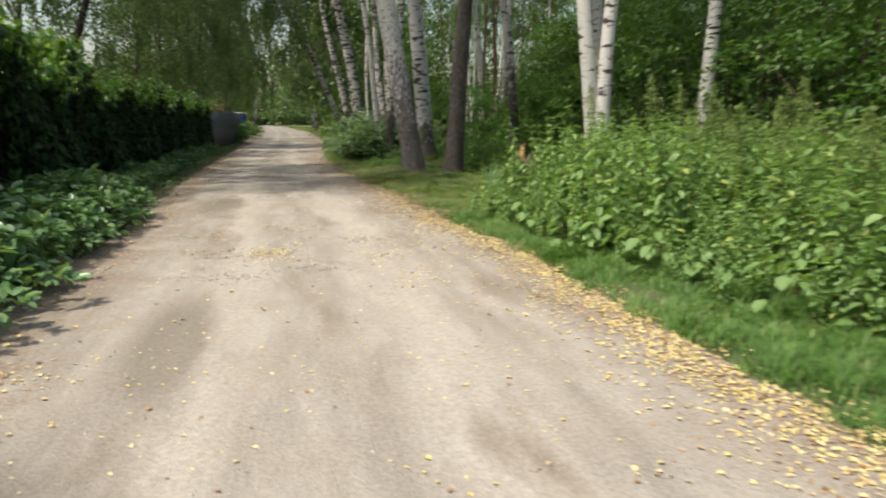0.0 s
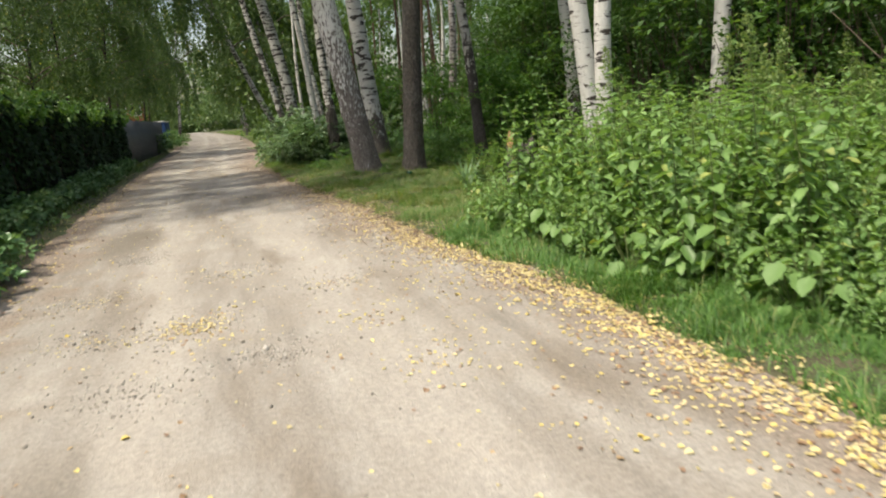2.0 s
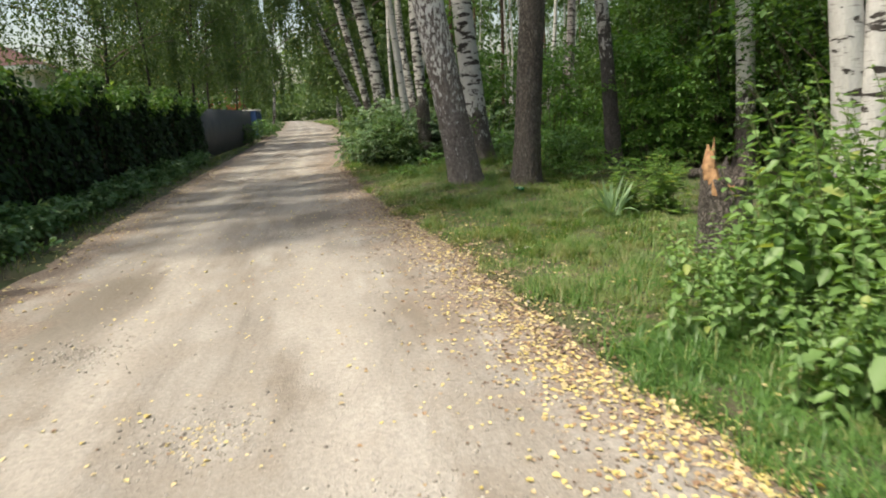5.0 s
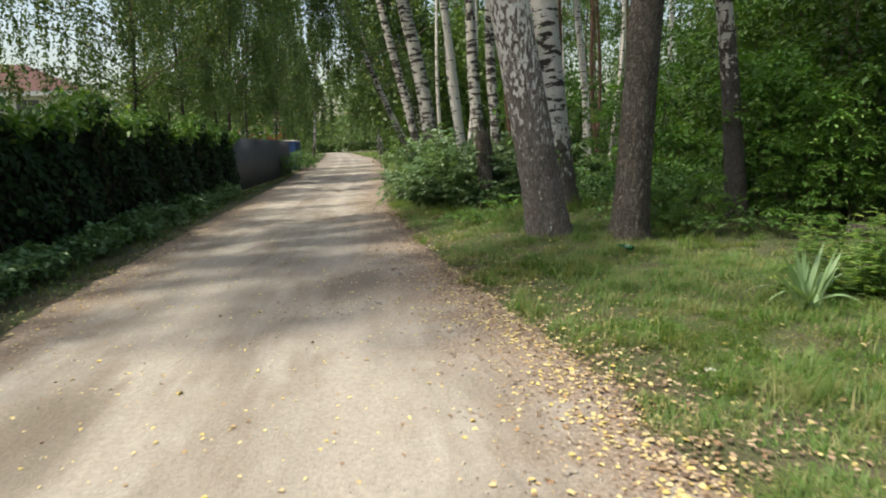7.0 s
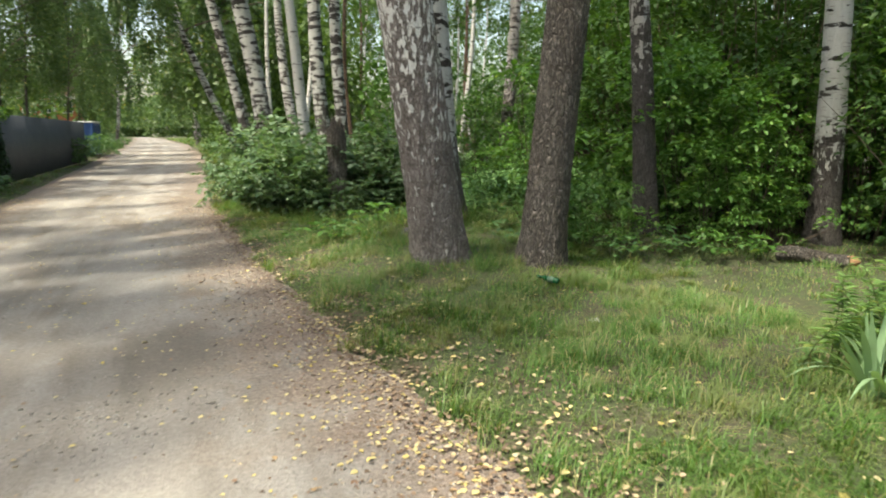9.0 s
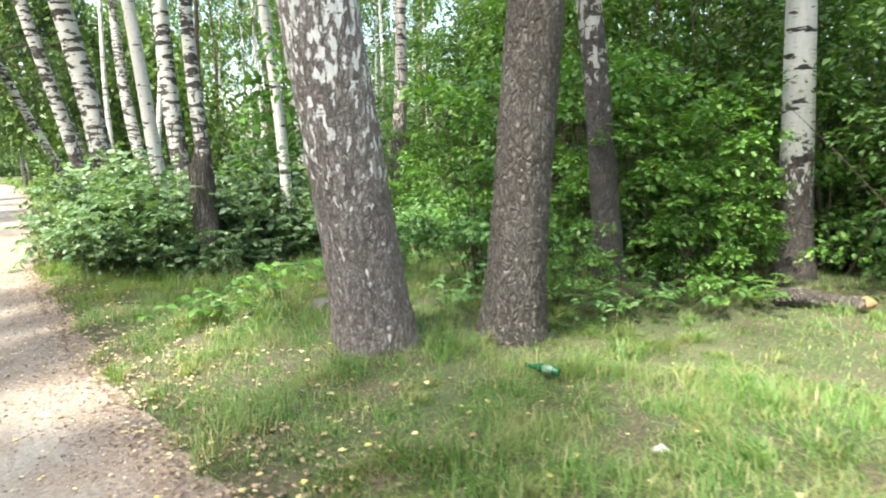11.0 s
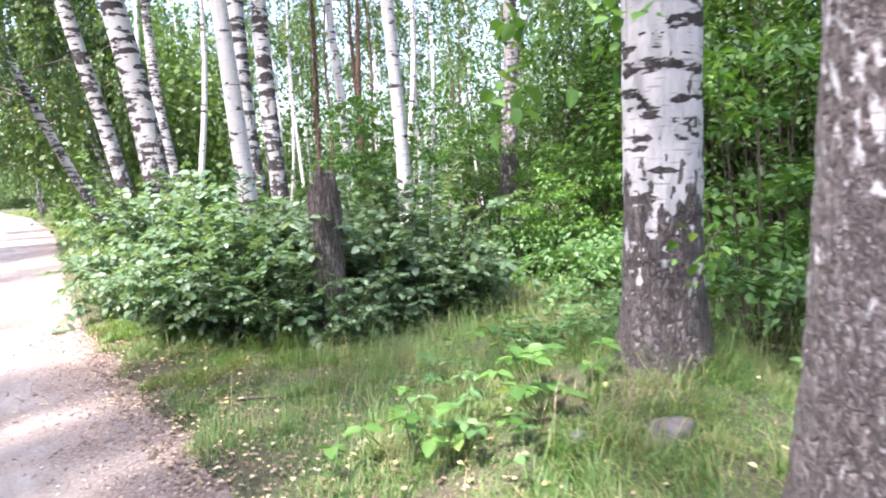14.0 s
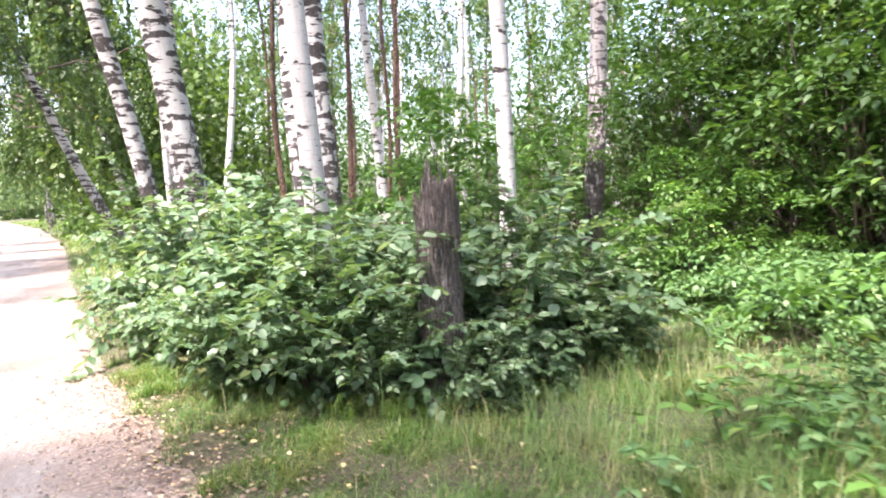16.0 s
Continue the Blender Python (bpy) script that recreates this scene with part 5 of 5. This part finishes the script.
def iris():
    r = np.random.default_rng(51)
    t = thing("iris_plant", (4.08, 14.1, 0.0), "iris tuft with pale sword-shaped leaves", "plant")
    for k in range(30):
        a = r.uniform(0, 6.28)
        h = r.uniform(0.34, 0.62)
        out = r.uniform(0.08, 0.52)
        s = np.linspace(0, 1, 9)
        fall = max(0, out - 0.2) * 1.1
        line = np.stack([np.cos(a) * out * s ** 1.4, np.sin(a) * out * s ** 1.4, h * s - fall * s ** 3], -1) + [r.normal() * 0.03, r.normal() * 0.03, 0]
        w = 0.02 * np.minimum(1, (1.03 - s) * 3)
        side = np.array([-np.sin(a + 0.5), np.cos(a + 0.5), 0.2])
        nor = np.array([np.cos(a), np.sin(a), 0.3])
        V = np.stack([line - side * w[:, None], line + nor * (w * 0.25)[:, None], line + side * w[:, None]], 1).reshape(-1, 3)
        add("leaf", mesh_of("leaf", V, grid_faces(9, 3), L_IRIS, True), t)


iris()


def tall_herb(at, seed, label):
    r = np.random.default_rng(seed)
    t = thing("leafy_weed", (at[0], at[1], 0.0), label, "weed")
    for _ in range(15):
        h = r.uniform(0.55, 0.88)
        b0 = np.array([r.normal() * 0.14, r.normal() * 0.12, -0.03])
        s = np.linspace(0, 1, 6)
        line = b0 + np.stack([r.normal() * 0.16 * s * s, r.normal() * 0.16 * s * s, h * s], -1)
        add("stalk", mesh_of("stalk", *tube(line, 0.005 * (1.1 - 0.7 * s), 4), STEM, True), t)
        n = 46
        lv = r.uniform(0.15, 1.0, n)
        P = np.stack([np.interp(lv, s, line[:, q]) for q in range(3)], -1)
        a = r.uniform(0, 6.28, n)
        L = np.interp(lv, [0, 0.6, 1], [0.13, 0.12, 0.06]) * r.uniform(0.7, 1.3, n)
        add("foliage", mesh_of("foliage", *blades(P, np.stack([np.cos(a), np.sin(a), 0.25 + 0 * a], -1), np.tile([0, 0, 1.0], (n, 1)), L, L * 0.26, 0.2), L_NETTLE), t)


tall_herb((4.55, 14.42), 71, "leafy goldenrod clump beside the iris")
tall_herb((4.85, 14.2), 72, "narrow-leaved weed clump beside the iris")


def seedling(seed, count, size, spread, height, material=None):
    """Low plant with broad leaves in threes."""
    r = np.random.default_rng(seed)
    t = thing("seedling", (0, 0, -50), "low seedling with broad fresh green leaves", "seedling", "seedlings in the verge")
    chunks, stems = [], []
    for _ in range(count):
        d = r.normal(size=2) * spread
        h = height * r.uniform(0.5, 1.2)
        tip = np.array([d[0], d[1], h])
        stems.append(tube(np.array([[d[0] * 0.4, d[1] * 0.4, -0.03], [d[0] * 0.8, d[1] * 0.8, h * 0.6], tip]), 0.0035, 4))
        a0 = r.uniform(0, 6.28)
        for k in range(3):
            a = a0 + (k - 1) * 1.5 + r.normal() * 0.15
            L = size * r.uniform(0.75, 1.25)
            chunks.append(blades(tip[None], np.array([[np.cos(a), np.sin(a), r.uniform(-0.35, 0.15)]]), np.array([[r.normal() * 0.2, r.normal() * 0.2, 1.0]]), [L], [L * 0.62], 0.15))
    add("foliage", mesh_of("foliage", *joined(chunks), material or L_SAP), t)
    tagged(add("stalkwork", mesh_of("stalkwork", *joined(stems), STEM, True), t), kind="stuff")
    return t


seeds = [seedling(80, 12, 0.095, 0.16, 0.22, L_HERB), seedling(81, 14, 0.10, 0.2, 0.24), seedling(82, 9, 0.08, 0.12, 0.2, L_HERB)]
scatter(seeds, [(3.55, 21.0), (3.75, 21.3), (2.95, 21.5), (2.3, 20.05), (2.2, 20.3), (4.0, 21.1), (4.2, 21.6), (3.9, 21.7), (2.7, 20.7), (4.5, 21.0), (4.7, 21.9), (4.7, 19.3), (4.9, 18.6), (5.3, 18.1), (5.8, 17.9), (6.1, 18.1), (4.4, 20.3), (5.3, 19.4), (4.1, 18.9), (2.9, 20.0), (5.0, 17.9), (5.5, 17.75), (6.2, 17.7), (6.6, 17.6), (5.2, 18.2), (6.9, 17.5), (4.6, 20.7), (4.9, 21.3), (5.1, 20.6), (4.4, 22.2), (5.3, 22.6)], sr, (0.85, 1.2))


def hanging_branch(points, seed, n, leaf, label):
    r = np.random.default_rng(seed)
    t = thing("leafy_branch", (0, 0, 0), label, "branch")
    pts = np.array(points, float)
    s = np.linspace(0, 1, len(pts))
    add("twig", mesh_of("twig", *tube(pts, 0.008 * (1.15 - s), 5), TWIG, True), t)
    lv = r.uniform(0.25, 1, n)
    P = np.stack([np.interp(lv, s, pts[:, k]) for k in range(3)], -1) + r.normal(size=(n, 3)) * [0.09, 0.09, 0.10]
    L = leaf * r.uniform(0.6, 1.2, n)
    add("foliage", mesh_of("foliage", *blades(P, rand_dirs(n, r) + [0, 0, -0.6], rand_dirs(n, r) * 0.6 + [0, 0, 1], L, L * 0.7, 0.15), L_SAP), t)
    return t


hanging_branch([(3.45, 19.7, 3.6), (3.2, 19.6, 3.4), (3.0, 19.5, 3.0), (2.95, 19.45, 2.5), (2.95, 19.45, 2.2)], 90, 70, 0.11, "fresh green twig that hangs from the birch")
hanging_branch([(3.7, 19.75, 3.0), (3.2, 19.9, 2.9), (2.95, 20.1, 2.6), (2.85, 20.15, 2.2), (2.8, 20.2, 1.95)], 91, 50, 0.12, "fresh green twig with drooping leaves")
hanging_branch([(3.55, 19.5, 1.0), (3.5, 19.42, 1.1), (3.42, 19.36, 1.2), (3.52, 19.33, 1.3)], 92, 26, 0.075, "small leafy shoot on the birch trunk")


def bark_hole(at, normal, size, seed):
    """A torn wound in bark: raised lip and a red-brown hollow."""
    t = thing("bark_wound", Vector(at), "orange-red wound torn in the birch bark", "bark wound")
    t.matrix_basis = Matrix.Translation(at) @ Vector(normal).to_track_quat("Z", "Y").to_matrix().to_4x4()
    a = np.linspace(0, 2 * np.pi, 22, endpoint=False)
    rr = 1 + 0.22 * np.sin(a * 3 + seed) + 0.12 * np.sin(a * 7)
    rings = [(1.0, -0.01), (0.9, 0.012), (0.6, 0.004), (0.3, -0.01)]
    V = np.concatenate([np.stack([size * 0.6 * f * rr * np.cos(a), size * f * rr * np.sin(a), 0 * a + z], -1) for f, z in rings] + [np.array([[0, 0, -0.015]])])
    i = np.arange(3)[:, None] * 22
    j = np.arange(22)[None]
    k = (j + 1) % 22
    F = np.stack([i + j, i + k, i + 22 + k, i + 22 + j], -1).reshape(-1, 4)
    T = np.stack([66 + j[0], 66 + k[0], np.full(22, 88)], -1)
    add("wound", mesh_of("wound", V, [F, T], plain_material("raw_red_wood", (0.12, 0.03, 0.015), (0.42, 0.13, 0.055), 30, 0.8, 0.5), True), t)
    return t


bark_hole((2.87, 17.93, 1.79), (0.3, -0.95, 0.0), 0.055, 1)
bark_hole((3.66, 19.60, 1.79), (0.35, -0.95, 0.0), 0.045, 2)

# ---- beyond the fence ----
WALL = plain_material("pale_render", (0.60, 0.58, 0.53), (0.70, 0.68, 0.63), 3, 0.85, 0.1)
ROOF_RED = plain_material("red_metal_roof", (0.055, 0.02, 0.017), (0.085, 0.03, 0.025), 5, 0.85, 0.1)
BRICK_RED = plain_material("red_brick", (0.34, 0.10, 0.06), (0.46, 0.16, 0.09), 12, 0.8, 0.3)
TRIM_WHITE = plain_material("white_trim", (0.72, 0.72, 0.70), (0.8, 0.8, 0.78), 6, 0.6, 0.05)
GLASS_DARK = plain_material("dark_pane", (0.03, 0.035, 0.04), (0.06, 0.07, 0.08), 3, 0.1, 0.0)
BLUE = plain_material("blue_painted_steel", (0.025, 0.07, 0.22), (0.04, 0.10, 0.29), 5, 0.45, 0.05)


def box(x0, y0, z0, x1, y1, z1, bevel=0.01):
    bm = bmesh.new()
    bmesh.ops.create_cube(bm, size=1)
    for v in bm.verts:
        v.co = Vector(((x0 + x1) / 2 + v.co.x * (x1 - x0), (y0 + y1) / 2 + v.co.y * (y1 - y0), (z0 + z1) / 2 + v.co.z * (z1 - z0)))
    if bevel:
        bmesh.ops.bevel(bm, geom=bm.edges[:], offset=bevel, segments=1, affect="EDGES")
    return bm


def part(name, bm, material, parent, label=""):
    me = bpy.data.meshes.new(name)
    bm.to_mesh(me)
    bm.free()
    me.materials.append(material)
    return add(name, me, parent, None, label)


def hip_roof(w, d, z, h, over):
    V = [(-w / 2 - over, -d / 2 - over, z), (w / 2 + over, -d / 2 - over, z), (w / 2 + over, d / 2 + over, z), (-w / 2 - over, d / 2 + over, z), (-w * 0.22, 0, z + h), (w * 0.22, 0, z + h)]
    bm = bmesh.new()
    vs = [bm.verts.new(v) for v in V]
    for f in ((0, 1, 5, 4), (1, 2, 5), (2, 3, 4, 5), (3, 0, 4), (3, 2, 1, 0)):
        bm.faces.new([vs[i] for i in f])
    return bm


def house(at, w, d, wall_h, roof_h, wall, roof, label, turn=0.0):
    t = thing("house", pose(*at, 0, 0, turn), label, "house")
    part("wall", box(-w / 2, -d / 2, 0, w / 2, d / 2, wall_h), wall, t)
    part("roof", hip_roof(w, d, wall_h + 0.12, roof_h, 0.6), roof, t)
    part("eave_board", box(-w / 2 - 0.58, -d / 2 - 0.58, wall_h - 0.12, w / 2 + 0.58, d / 2 + 0.58, wall_h + 0.11), TRIM_WHITE, t)
    if wall == BRICK_RED:
        part("chimney", box(w * 0.1, -0.3, wall_h + roof_h * 0.5, w * 0.1 + 0.5, 0.3, wall_h + roof_h + 0.7), BRICK_RED, t)
    for side in (-1, 1):
        for k in range(3):
            x = -w / 2 + w * (k + 0.5) / 3
            for z in ((1.0,) if wall_h < 4 else (1.0, 3.4)):
                y = side * d / 2
                win = part("window", box(x - 0.6, y - 0.05, z, x + 0.6, y + 0.05, z + 1.3), TRIM_WHITE, t)
                part("pane", box(x - 0.52, y - 0.06, z + 0.08, x - 0.03, y + 0.06, z + 1.22, 0), GLASS_DARK, win)
                part("pane", box(x + 0.03, y - 0.06, z + 0.08, x + 0.52, y + 0.06, z + 1.22, 0), GLASS_DARK, win)
    return t


house((-20.6, 49.0, 0), 11, 9, 4.9, 1.9, WALL, ROOF_RED, "pale two-storey house with a red hipped roof", 8)
house((-11.4, 88.0, 0), 4.6, 6, 4.9, 2.2, BRICK_RED, ROOF_RED, "red brick house among the far trees", 0)


def blue_cabin():
    t = thing("container", (-5.8, 62.0, 0), "blue painted steel container beside the road", "container")
    part("body", box(-0.9, -1.6, 0.1, 0.9, 1.6, 2.2, 0.03), BLUE, t)
    for k in range(9):
        y = -1.45 + k * 0.36
        part("rib", box(0.9, y, 0.2, 0.94, y + 0.12, 2.1, 0.01), BLUE, t)
        if k < 5:
            part("rib", box(-0.75 + k * 0.36, -1.64, 0.2, -0.63 + k * 0.36, -1.6, 2.1, 0.01), BLUE, t)
    part("roof_rim", box(-0.95, -1.65, 2.2, 0.95, 1.65, 2.28, 0.02), TRIM_WHITE, t, "pale roof rim")


blue_cabin()
far_bush = [shrub("bush", "low grey-green bush at the roadside", "bush", 290, 1.1, 1.0, 900, 0.12, L_HERB, group="far roadside bushes", lumps=16)]
scatter(far_bush, [(-4.9, 66), (-4.5, 57), (-4.2, 47.5), (-4.3, 52), (-6.5, 93), (-5.6, 74), (3.4, 60), (3.6, 66), (3.1, 72)], sr, (0.9, 1.3))

# ---- single fallen leaves ----
kinds = []
for k in range(6):
    r = np.random.default_rng(800 + k)
    L = r.uniform(0.028, 0.05)
    kinds.append(mesh_of("fallen_leaf", *blades(np.zeros((1, 3)), np.array([[1.0, 0, r.normal() * 0.15]]), np.array([[r.normal() * 0.2, r.normal() * 0.2, 1.0]]), [L], [L * 0.78], r.uniform(0.1, 0.35)), LEAF_ONE))
for k in range(290):
    y = float(lr.uniform(1.5, 21))
    near = lr.uniform() < 0.55
    x = float(right_edge(y) - 0.1 + lr.normal() * 0.3) if near else float(lr.uniform(left_edge(y) + 0.1, right_edge(y)))
    z = float(surface_z(np.array(x), np.array(y))) + 0.006
    add("fallen_leaf", kinds[k % 6], road, pose(x, y, z, lr.uniform(-7, 7), lr.uniform(-7, 7), lr.uniform(0, 360)))
